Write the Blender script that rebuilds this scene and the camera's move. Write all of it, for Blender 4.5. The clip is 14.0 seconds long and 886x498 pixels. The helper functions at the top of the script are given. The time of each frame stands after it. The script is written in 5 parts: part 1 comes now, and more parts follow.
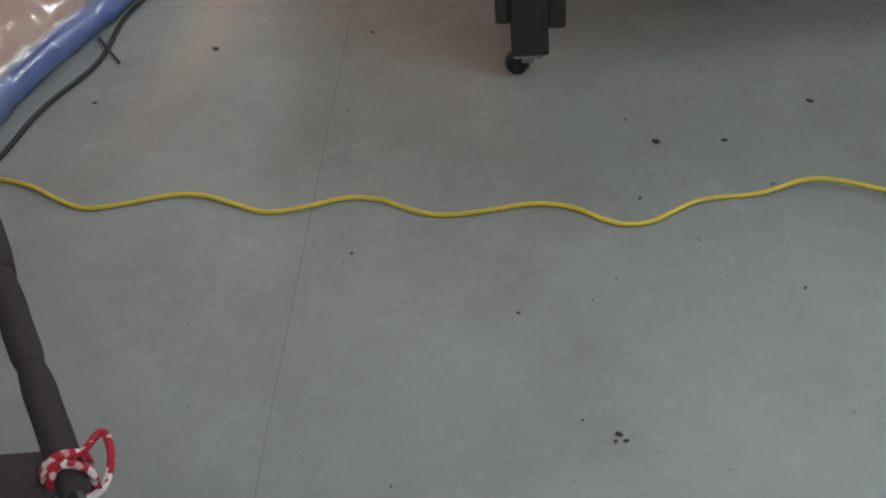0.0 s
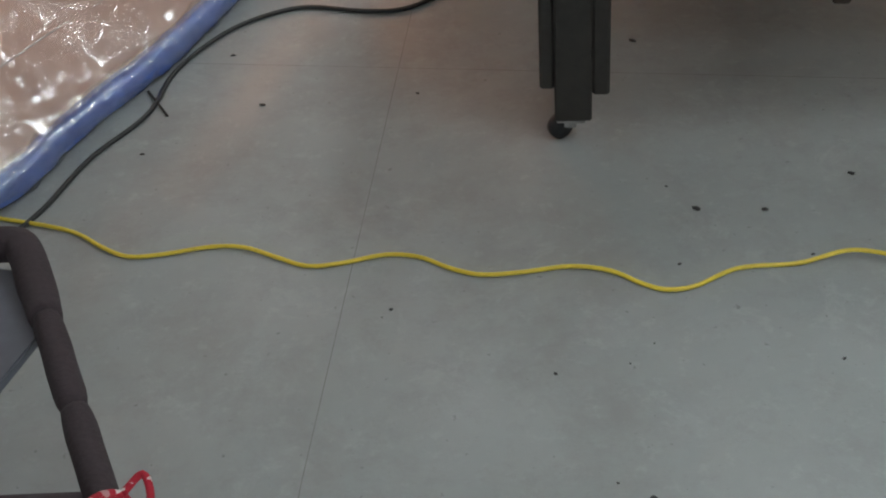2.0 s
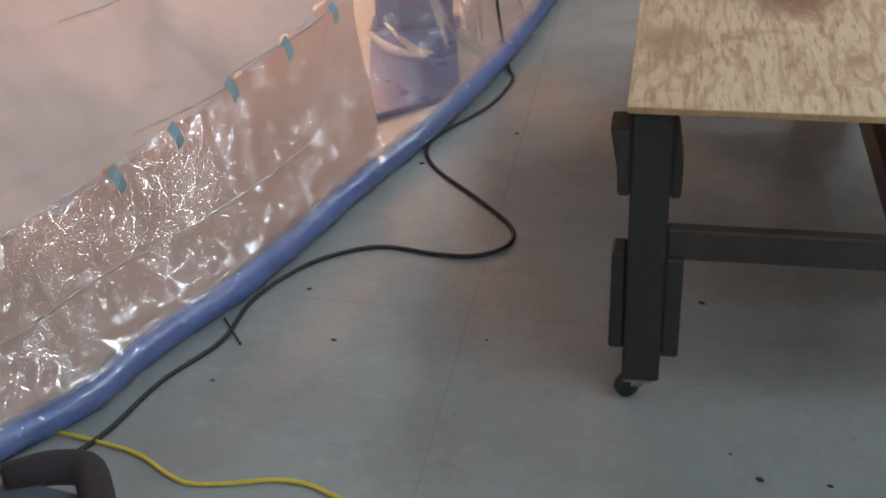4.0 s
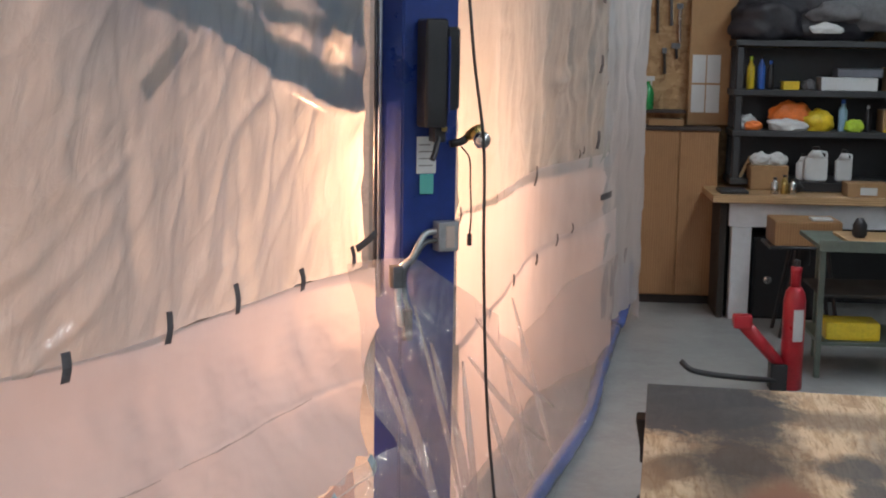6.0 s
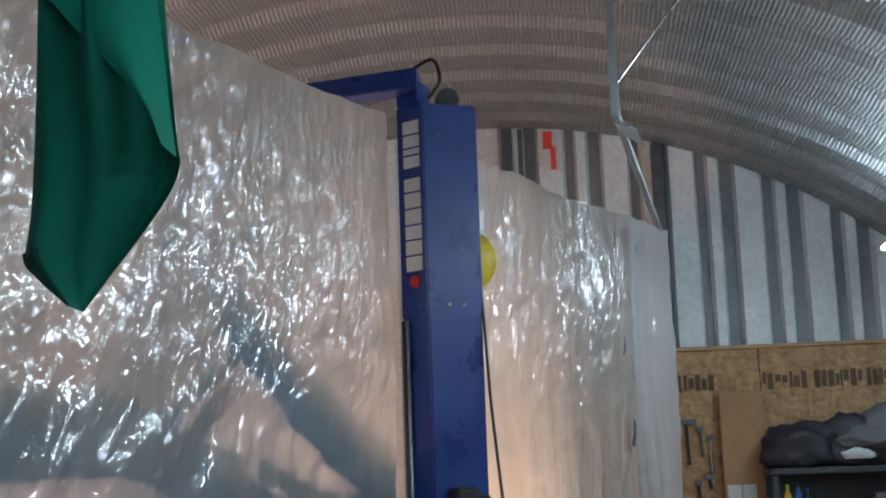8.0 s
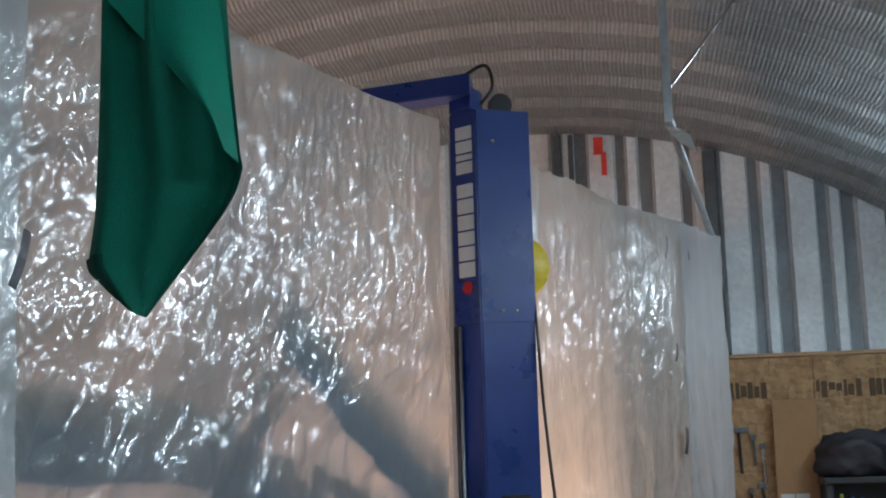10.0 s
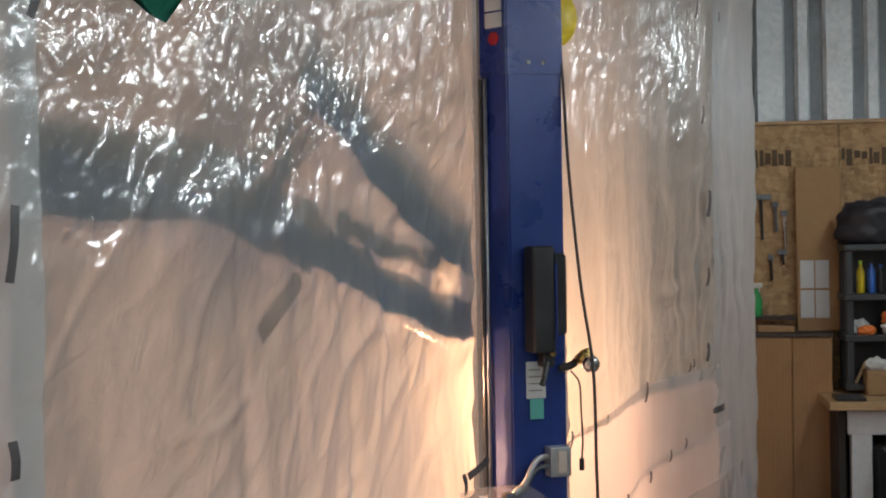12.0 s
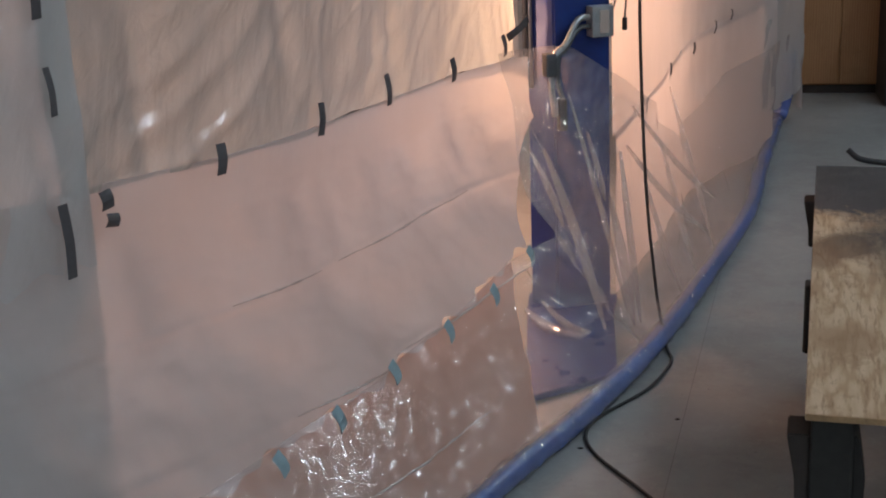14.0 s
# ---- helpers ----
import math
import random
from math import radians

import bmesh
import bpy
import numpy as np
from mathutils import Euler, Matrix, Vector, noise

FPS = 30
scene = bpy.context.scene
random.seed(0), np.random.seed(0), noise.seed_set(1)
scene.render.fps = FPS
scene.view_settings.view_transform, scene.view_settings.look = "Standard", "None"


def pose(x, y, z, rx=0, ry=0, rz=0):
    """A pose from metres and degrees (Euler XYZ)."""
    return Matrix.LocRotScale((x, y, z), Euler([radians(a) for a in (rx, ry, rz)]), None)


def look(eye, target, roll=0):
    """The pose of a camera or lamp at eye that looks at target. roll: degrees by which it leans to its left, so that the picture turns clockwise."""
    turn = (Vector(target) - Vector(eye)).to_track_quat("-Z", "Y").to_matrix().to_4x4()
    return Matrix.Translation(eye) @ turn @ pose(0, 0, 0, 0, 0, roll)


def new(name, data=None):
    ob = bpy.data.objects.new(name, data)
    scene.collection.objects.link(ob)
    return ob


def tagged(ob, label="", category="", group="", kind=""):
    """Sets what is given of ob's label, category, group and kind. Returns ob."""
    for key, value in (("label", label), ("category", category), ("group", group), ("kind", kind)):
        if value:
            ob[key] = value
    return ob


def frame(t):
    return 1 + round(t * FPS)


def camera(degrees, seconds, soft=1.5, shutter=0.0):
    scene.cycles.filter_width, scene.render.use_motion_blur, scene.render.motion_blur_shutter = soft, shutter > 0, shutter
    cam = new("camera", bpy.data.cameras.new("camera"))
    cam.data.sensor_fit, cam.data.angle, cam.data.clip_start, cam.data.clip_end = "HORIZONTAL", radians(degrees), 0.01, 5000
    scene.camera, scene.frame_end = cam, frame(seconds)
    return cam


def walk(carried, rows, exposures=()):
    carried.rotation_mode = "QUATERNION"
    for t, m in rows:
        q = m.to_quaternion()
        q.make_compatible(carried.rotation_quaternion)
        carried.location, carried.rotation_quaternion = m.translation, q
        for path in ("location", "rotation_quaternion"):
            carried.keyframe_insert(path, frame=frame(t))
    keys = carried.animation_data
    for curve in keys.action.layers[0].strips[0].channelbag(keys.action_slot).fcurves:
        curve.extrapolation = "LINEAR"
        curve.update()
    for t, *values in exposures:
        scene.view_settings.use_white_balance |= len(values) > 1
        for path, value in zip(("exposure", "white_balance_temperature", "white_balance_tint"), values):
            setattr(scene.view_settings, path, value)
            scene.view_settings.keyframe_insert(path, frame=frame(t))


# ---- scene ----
cam = camera(37.0, 14.0, soft=2.0)
PATH = [
    (0, (0.265, -0.149, 1.728), (0.226, 1.367, 0.424), -5.5),
    (0.5, (0.263, -0.156, 1.728), (0.193, 1.387, 0.458), -5.6),
    (1, (0.244, -0.205, 1.754), (0.185, 1.364, 0.516), -5.0),
    (1.5, (0.25, -0.171, 1.724), (0.171, 1.411, 0.503), -4.4),
    (2, (0.245, -0.173, 1.726), (0.167, 1.408, 0.504), -4.5),
    (2.2, (0.26, -0.172, 1.721), (0.171, 1.41, 0.502), -4.6),
    (4.3, (0.211, -0.179, 1.81), (0.034, 1.625, 0.966), -0.9),
    (4.5, (0.2, -0.19, 1.828), (0.02, 1.641, 1.045), -0.3),
    (5, (0.198, -0.202, 1.866), (0.026, 1.683, 1.22), 0.8),
    (5.5, (0.191, -0.202, 1.909), (0.018, 1.73, 1.422), 0.8),
    (6, (0.187, -0.222, 1.975), (0.031, 1.75, 1.675), 0.9),
    (6.5, (0.173, -0.183, 2.055), (0.026, 1.81, 1.966), 0.6),
    (7, (0.185, -0.209, 2.113), (0.057, 1.786, 2.197), -0.6),
    (7.5, (0.197, -0.244, 2.15), (0.035, 1.736, 2.375), -2.1),
    (8, (0.221, -0.311, 2.173), (0.018, 1.652, 2.498), -2.0),
    (8.2, (0.216, -0.315, 2.18), (-0.005, 1.643, 2.527), -1.7),
    (10.3, (0.191, -0.299, 2.175), (-0.108, 1.65, 2.506), -1.6),
    (10.5, (0.186, -0.303, 2.173), (-0.139, 1.644, 2.496), -1.3),
    (11, (0.177, -0.301, 2.151), (-0.178, 1.653, 2.39), -0.5),
    (11.5, (0.176, -0.274, 2.118), (-0.152, 1.695, 2.241), -0.8),
    (12, (0.182, -0.256, 2.079), (-0.136, 1.719, 2.081), -0.9),
    (12.5, (0.182, -0.241, 2.038), (-0.155, 1.727, 1.922), -1.2),
    (13, (0.197, -0.229, 1.991), (-0.15, 1.722, 1.72), -1.8),
    (13.5, (0.195, -0.187, 1.903), (-0.166, 1.734, 1.479), -2.8),
    (14, (0.164, -0.141, 1.871), (-0.213, 1.738, 1.299), -2.4),
]
EXPOSURES = [(0, 0.15, 6750, 10), (2.2, 0.18, 6700, 10), (4.3, 0.10, 6250, 10), (5, 0.02, 6250, 11), (6, 0.12, 6400, 13), (6.6, 0.06, 6250, 13), (7.5, -0.10, 5800, 6), (10.5, -0.14, 5800, 6), (11.5, -0.12, 6350, 9), (12.5, -0.23, 6850, 11), (13.5, -0.54, 6250, 10), (14, -0.55, 6050, 10)]
walk(cam, [(t, look(eye, target, roll)) for t, eye, target, roll in PATH], EXPOSURES)

# ---- light ----
world = bpy.data.worlds.new("world")
scene.world = world
world.use_nodes = True
world.node_tree.nodes["Background"].inputs[0].default_value = (0.75, 0.85, 1.0, 1)
world.node_tree.nodes["Background"].inputs[1].default_value = 0.02


def lamp(name, kind, m, watts, colour, **size):
    data = bpy.data.lights.new(name, kind)
    data.energy, data.color = watts, colour
    for key, value in size.items():
        if key == "shape":
            data.shape = value
        elif key == "size":
            data.size = value
        elif key == "size_y":
            data.size_y = value
        elif key == "radius":
            data.shadow_soft_size = value
    ob = new(name, data)
    ob.matrix_world = m
    return ob


# first strip is in view; the others are added unseen to light the room
TUBES = [(2.45, 8.05, 3.6), (2.45, 4.4, 3.6), (2.45, 0.9, 3.6), (0.3, -3.2, 4.3), (2.45, -2.6, 3.6)]
TUBE_GLOW = 62.0
# unseen halogen work light inside the plastic enclosure, two more added as fill
lamp("enclosure_light", "POINT", pose(-0.88, 5.42, 1.42), 70, (1.0, 0.48, 0.24), radius=0.05)
lamp("enclosure_light", "POINT", pose(-1.0, 6.5, 1.25), 104, (1.0, 0.53, 0.33), radius=0.08)
lamp("enclosure_light", "POINT", pose(-2.2, 4.7, 0.95), 84, (1.0, 0.58, 0.47), radius=0.10)

# ---- materials ----


class Mat:
    """A node material with short ways to add nodes."""

    def __init__(self, name):
        self.m = bpy.data.materials.new(name)
        self.m.use_nodes = True
        self.t = self.m.node_tree
        self.p = self.t.nodes["Principled BSDF"]
        self.out = self.t.nodes["Material Output"]

    def add(self, kind, **props):
        n = self.t.nodes.new(kind)
        for k, v in props.items():
            n.inputs[k.replace("_", " ")].default_value = v
        return n

    def link(self, a, b):
        self.t.links.new(a, b)

    def coords(self, scale=(1, 1, 1), rot=(0, 0, 0)):
        c, m = self.add("ShaderNodeTexCoord"), self.add("ShaderNodeMapping")
        m.inputs["Scale"].default_value, m.inputs["Rotation"].default_value = scale, rot
        self.link(c.outputs["Object"], m.inputs["Vector"])
        return m.outputs[0]

    def lean(self, degrees, stretch):
        """Coordinates for creases that run at an angle up an upright sheet."""
        m = self.add("ShaderNodeMapping")
        m.inputs["Scale"].default_value = (1, stretch, 1)
        self.link(self.coords((1, 1, 1), (radians(degrees), 0, 0)), m.inputs["Vector"])
        return m.outputs[0]

    def noise(self, vec, scale, detail=6, rough=0.6, distort=0.0):
        n = self.add("ShaderNodeTexNoise", Scale=scale, Detail=detail, Roughness=rough, Distortion=distort)
        self.link(vec, n.inputs["Vector"])
        return n.outputs[0]

    def ramp(self, fac, *stops):
        r = self.add("ShaderNodeValToRGB")
        while len(r.color_ramp.elements) < len(stops):
            r.color_ramp.elements.new(0.5)
        for e, (pos, col) in zip(r.color_ramp.elements, stops):
            e.position, e.color = pos, (*col, 1) if len(col) == 3 else col
        self.link(fac, r.inputs[0])
        return r.outputs[0]

    def mix(self, fac, a, b, kind="MIX"):
        n = self.t.nodes.new("ShaderNodeMix")
        n.data_type, n.blend_type = "RGBA", kind
        for slot, v in ((0, fac), (6, a), (7, b)):
            if isinstance(v, (int, float)):
                n.inputs[slot].default_value = v
            elif isinstance(v, tuple):
                n.inputs[slot].default_value = (*v, 1)
            else:
                self.link(v, n.inputs[slot])
        return n.outputs[2]

    def bump(self, height, strength=0.3, dist=0.01, target=None):
        b = self.add("ShaderNodeBump", Strength=strength, Distance=dist)
        self.link(height, b.inputs["Height"])
        self.link(b.outputs[0], (target or self.p).inputs["Normal"])
        return b.outputs[0]


def grey(v):
    return (v, v, v)


def plain(name, col, rough=0.5, metal=0.0, grain=60.0, vary=0.25, bump=0.15, spec=0.5):
    """A worn surface: one colour with stains at two scales and a fine grain."""
    m = Mat(name)
    v = m.coords()
    big, fine = m.noise(v, grain * 0.12), m.noise(v, grain)
    dark, light = tuple(c * (1 - vary) for c in col), tuple(min(1, c * (1 + vary)) for c in col)
    c = m.ramp(big, (0.3, dark), (0.7, light))
    c = m.mix(0.35, c, m.ramp(fine, (0.35, dark), (0.65, light)))
    m.link(c, m.p.inputs["Base Color"])
    m.p.inputs["Metallic"].default_value = metal
    m.p.inputs["Specular IOR Level"].default_value = spec
    r = m.ramp(big, (0.3, grey(max(0.03, rough - 0.1))), (0.7, grey(min(1, rough + 0.12))))
    m.link(r, m.p.inputs["Roughness"])
    m.bump(fine, bump, 0.004)
    return m.m


def concrete():
    m = Mat("painted_concrete")
    v = m.coords()
    base = m.ramp(m.noise(v, 0.9, 8, 0.65), (0.3, (0.25, 0.262, 0.258)), (0.7, (0.34, 0.35, 0.342)))
    scuff = m.noise(v, 7, 10, 0.75, 0.6)
    base = m.mix(m.ramp(scuff, (0.55, grey(0)), (0.72, grey(0.55))), base, (0.42, 0.425, 0.415))
    base = m.mix(m.ramp(m.noise(v, 3.1, 9, 0.8, 0.2), (0.54, grey(0)), (0.74, grey(0.45))), base, (0.18, 0.17, 0.16))
    rust = m.noise(m.coords((1, 1, 1), (0, 0, 0.7)), 2.2, 9, 0.8, 0.4)
    base = m.mix(m.ramp(rust, (0.64, grey(0)), (0.80, grey(0.25))), base, (0.25, 0.18, 0.16))
    speck = m.noise(v, 55, 3, 0.5)
    base = m.mix(m.ramp(speck, (0.69, grey(0)), (0.75, grey(0.55))), base, (0.10, 0.10, 0.10))
    patch = m.noise(v, 1.9, 10, 0.78, 0.15)
    base = m.mix(m.ramp(patch, (0.36, grey(0.6)), (0.52, grey(0))), base, (0.222, 0.215, 0.212))
    base = m.mix(m.ramp(m.noise(v, 21, 6, 0.7), (0.56, grey(0)), (0.72, grey(0.3))), base, (0.43, 0.435, 0.425))
    m.link(base, m.p.inputs["Base Color"])
    m.link(m.ramp(scuff, (0.3, grey(0.42)), (0.7, grey(0.62))), m.p.inputs["Roughness"])
    m.bump(m.noise(v, 90, 6, 0.7), 0.12, 0.003)
    return m.m


def plywood():
    m = Mat("worn_plywood")
    v = m.coords()
    # rotary-cut figure: drawn-out contour bands with short dark dashes of pore
    g = m.noise(m.coords((6.5, 0.9, 1)), 2.6, 3, 0.5, 0.5)
    k = m.add("ShaderNodeMath")
    k.operation, k.inputs[1].default_value = "MULTIPLY", 24.0
    m.link(g, k.inputs[0])
    s = m.add("ShaderNodeMath")
    s.operation = "SINE"
    m.link(k.outputs[0], s.inputs[0])
    h = m.add("ShaderNodeMapRange")
    h.inputs["From Min"].default_value = -1.0
    m.link(s.outputs[0], h.inputs[0])
    c = m.ramp(h.outputs[0], (0.0, (0.48, 0.315, 0.185)), (0.25, (0.57, 0.395, 0.245)), (0.9, (0.64, 0.46, 0.30)))
    fine = m.noise(m.coords((60, 7, 1)), 1.6, 5, 0.65)
    c = m.mix(m.ramp(fine, (0.52, grey(0)), (0.66, grey(0.75))), c, (0.30, 0.17, 0.09))
    c = m.mix(m.ramp(m.noise(m.coords((1.5, 1, 1)), 5.0, 6, 0.65, 0.6), (0.55, grey(0)), (0.66, grey(0.65))), c, (0.34, 0.20, 0.11))
    c = m.mix(m.ramp(m.noise(m.coords((1.6, 1, 1)), 24, 6, 0.8, 0.9), (0.62, grey(0)), (0.72, grey(0.7))), c, (0.13, 0.085, 0.06))
    c = m.mix(m.ramp(m.noise(v, 46, 5, 0.7), (0.69, grey(0)), (0.74, grey(0.8))), c, (0.06, 0.045, 0.035))
    blot = m.noise(m.coords((1.3, 0.9, 1)), 5.0, 9, 0.72, 0.4)
    # scorched and oiled patches with shapes of their own: place, size, colour, strength, hardness
    for px, py, rx, ry, col, kk, soft in ((0.09, 0.43, 0.09, 0.12, (0.33, 0.19, 0.10), 0.6, 0.35), (0.10, 1.20, 0.08, 0.14, (0.19, 0.105, 0.06), 0.8, 0.3), (0.03, 1.10, 0.06, 0.14, (0.24, 0.13, 0.07), 0.7, 0.3),
                                         (0.29, 0.98, 0.15, 0.26, (0.22, 0.13, 0.08), 0.65, 0.5), (0.30, 1.34, 0.20, 0.36, (0.06, 0.048, 0.042), 0.95, 0.55), (0.40, 0.88, 0.11, 0.26, (0.25, 0.115, 0.065), 0.95, 0.35),
                                         (0.62, 1.30, 0.12, 0.14, (0.06, 0.06, 0.065), 0.85, 0.4), (0.64, 1.06, 0.07, 0.12, (0.07, 0.07, 0.075), 0.85, 0.25), (0.80, 1.2, 0.16, 0.5, (0.08, 0.075, 0.075), 0.7, 0.5),
                                         (0.17, 1.99, 0.36, 0.48, (0.040, 0.043, 0.050), 0.96, 0.22), (0.62, 1.83, 0.36, 0.12, (0.16, 0.11, 0.08), 0.7, 0.5), (0.32, 1.72, 0.18, 0.24, (0.055, 0.052, 0.052), 0.85, 0.4)):
        n = m.add("ShaderNodeMapping")
        n.inputs["Location"].default_value = (-px / rx, -py / ry, 0)
        n.inputs["Scale"].default_value = (1 / rx, 1 / ry, 0)
        m.link(v, n.inputs["Vector"])
        d = m.add("ShaderNodeVectorMath")
        d.operation = "LENGTH"
        m.link(n.outputs[0], d.inputs[0])
        e = m.add("ShaderNodeMath")
        e.operation, e.inputs[1].default_value = "MULTIPLY_ADD", 1.4
        m.link(blot, e.inputs[0])
        m.link(d.outputs["Value"], e.inputs[2])
        half = m.add("ShaderNodeMath")
        half.operation, half.inputs[1].default_value = "MULTIPLY", 0.5
        m.link(e.outputs[0], half.inputs[0])
        c = m.mix(m.ramp(half.outputs[0], (0.84 - 0.5 * soft, grey(kk)), (0.84 + 0.3 * soft, grey(0))), c, col)
    m.link(c, m.p.inputs["Base Color"])
    m.p.inputs["Specular IOR Level"].default_value = 0.25
    m.link(m.ramp(blot, (0.3, grey(0.62)), (0.6, grey(0.78))), m.p.inputs["Roughness"])
    m.bump(fine, 0.25, 0.002)
    return m.m


def osb():
    m = Mat("strand_board")
    v = m.add("ShaderNodeTexVoronoi", Scale=16.0, Randomness=1.0)
    m.link(m.coords((1, 1, 2.2), (0, 0.5, 0)), v.inputs["Vector"])
    v2 = m.add("ShaderNodeTexVoronoi", Scale=11.0, Randomness=1.0)
    m.link(m.coords((2.4, 1, 1), (0, 0.35, 0)), v2.inputs["Vector"])
    a = m.ramp(v.outputs["Color"], (0.1, (0.25, 0.14, 0.06)), (0.5, (0.39, 0.24, 0.11)), (0.9, (0.53, 0.36, 0.19)))
    b = m.ramp(v2.outputs["Color"], (0.2, (0.23, 0.125, 0.05)), (0.8, (0.47, 0.31, 0.15)))
    c = m.mix(0.5, a, b)
    c = m.mix(m.ramp(m.noise(m.coords(), 1.7, 7, 0.7), (0.5, grey(0)), (0.75, grey(0.5))), c, (0.22, 0.13, 0.06))
    m.link(c, m.p.inputs["Base Color"])
    m.p.inputs["Roughness"].default_value = 0.7
    m.bump(v.outputs["Distance"], 0.3, 0.004)
    return m.m


def wood(name, dark, light, rough=0.6, axis="Z", scale=3.0):
    m = Mat(name)
    w = m.add("ShaderNodeTexWave", Scale=scale, Distortion=5.0, Detail=4.0, Detail_Scale=1.5)
    w.bands_direction = "X" if axis == "Z" else "Z"
    m.link(m.coords((6, 6, 0.7) if axis == "Z" else (0.7, 6, 6)), w.inputs["Vector"])
    c = m.ramp(w.outputs[0], (0.1, dark), (0.9, light))
    c = m.mix(m.ramp(m.noise(m.coords(), 5, 8, 0.7), (0.5, grey(0)), (0.75, grey(0.5))), c, tuple(k * 0.55 for k in dark))
    m.link(c, m.p.inputs["Base Color"])
    m.p.inputs["Roughness"].default_value = rough
    m.bump(w.outputs[0], 0.2, 0.002)
    return m.m


def zinc(name, col=(0.55, 0.58, 0.6), rough=0.38, metal=0.85):
    m = Mat(name)
    v = m.coords()
    vo = m.add("ShaderNodeTexVoronoi", Scale=30.0)
    m.link(v, vo.inputs["Vector"])
    c = m.mix(0.4, m.ramp(m.noise(v, 1.6, 8, 0.7), (0.3, tuple(k * 0.7 for k in col)), (0.7, col)), m.ramp(vo.outputs["Color"], (0.1, tuple(k * 0.75 for k in col)), (0.9, tuple(min(1, k * 1.15) for k in col))))
    m.link(c, m.p.inputs["Base Color"])
    m.p.inputs["Metallic"].default_value = metal
    m.link(m.ramp(m.noise(v, 4, 6), (0.3, grey(rough - 0.08)), (0.7, grey(rough + 0.14))), m.p.inputs["Roughness"])
    m.bump(m.noise(v, 14, 4), 0.06, 0.01)
    return m.m


def film(name, tint, clear, through_light, gloss=0.14, bump=0.5, rough=0.12, scale=1.0, calm=1.0):
    """Polythene sheeting: part see-through, part milky, with a wet-looking gloss on its creases."""
    m = Mat(name)
    m.t.nodes.remove(m.p)
    ridges = m.add("ShaderNodeTexNoise", Scale=13.0 * scale, Detail=4.0, Roughness=0.55, Distortion=0.9)
    ridges.noise_type = "RIDGED_MULTIFRACTAL"
    m.link(m.lean(-74, 0.36), ridges.inputs["Vector"])
    crinkle = m.noise(m.coords((1, 1, 0.75)), 10 * scale, 3, 0.5, 0.7)
    h = m.mix(0.48, ridges.outputs[0], crinkle)
    b = m.add("ShaderNodeBump", Strength=bump, Distance=0.055)
    sep = m.add("ShaderNodeSeparateXYZ")
    m.link(m.coords(), sep.inputs[0])
    up = m.add("ShaderNodeMapRange")
    for key, value in (("From Min", 1.9), ("From Max", 2.7), ("To Min", calm * bump), ("To Max", bump)):
        up.inputs[key].default_value = value
    m.link(sep.outputs[2], up.inputs[0])
    m.link(up.outputs[0], b.inputs["Strength"])
    m.link(h, b.inputs["Height"])
    slant = m.noise(m.lean(-32, 0.16), 15 * scale, 3, 0.5, 0.5)
    steep = m.noise(m.lean(-70, 0.14), 13 * scale, 3, 0.5, 0.4)
    soft_b = m.add("ShaderNodeBump", Strength=0.8 * bump, Distance=0.03)
    m.link(m.mix(0.5, slant, steep), soft_b.inputs["Height"])
    tr, tl, df, gl = (m.t.nodes.new("ShaderNodeBsdf" + k) for k in ("Transparent", "Translucent", "Diffuse", "Glossy"))
    tr.inputs[0].default_value = (0.97, 0.97, 0.97, 1)
    milky = m.ramp(m.noise(m.coords((1, 1, 0.5)), 2.3, 6, 0.6), (0.3, tuple(k * 0.9 for k in tint)), (0.7, tint))
    for n in (tl, df):
        m.link(milky, n.inputs[0])
        m.link(soft_b.outputs[0], n.inputs["Normal"])
    gl.inputs["Roughness"].default_value = rough
    m.link(b.outputs[0], gl.inputs["Normal"])

    def blend(fac, x, y):
        n = m.t.nodes.new("ShaderNodeMixShader")
        if isinstance(fac, float):
            n.inputs[0].default_value = fac
        else:
            m.link(fac, n.inputs[0])
        m.link(x.outputs[0], n.inputs[1])
        m.link(y.outputs[0], n.inputs[2])
        return n

    body = blend(clear, blend(through_light, df, tl), tr)
    m.link(blend(gloss, body, gl).outputs[0], m.out.inputs[0])
    return m.m


def glow(name, col, strength):
    m = Mat(name)
    m.p.inputs["Emission Color"].default_value = (*col, 1)
    m.p.inputs["Emission Strength"].default_value = strength
    m.p.inputs["Base Color"].default_value = (0.8, 0.8, 0.8, 1)
    return m.m


def rope_mat(name, a, b, scale):
    m = Mat(name)
    v = m.add("ShaderNodeTexVoronoi", Scale=scale)
    m.link(m.coords(), v.inputs["Vector"])
    m.link(m.ramp(v.outputs["Color"], (0.60, a), (0.70, b)), m.p.inputs["Base Color"])
    m.p.inputs["Roughness"].default_value = 0.8
    m.bump(v.outputs["Distance"], 0.6, 0.003)
    return m.m


CONCRETE, PLY, OSB = concrete(), plywood(), osb()
SEAM = plain("floor_joint_grime", (0.20, 0.195, 0.19), 0.8)
PRINT = plain("faded_black_print", (0.10, 0.065, 0.035), 0.8)
BLUE = plain("lift_blue_enamel", (0.012, 0.035, 0.19), 0.32, 0, 30, 0.18, 0.05)
BLUE_TUBE = plain("blue_wrap_film", (0.085, 0.145, 0.43), 0.2, 0, 18, 0.35, 0.5)
BLACK = plain("black_plastic", (0.014, 0.014, 0.016), 0.45, 0, 40, 0.3)
RUBBER = plain("black_cable_rubber", (0.02, 0.02, 0.02), 0.55)
YELLOW = plain("yellow_cable_jacket", (0.72, 0.53, 0.05), 0.42, 0, 50, 0.15)
FOAM = plain("dark_foam_rubber", (0.040, 0.028, 0.032), 0.95, 0, 120, 0.3, 0.5)
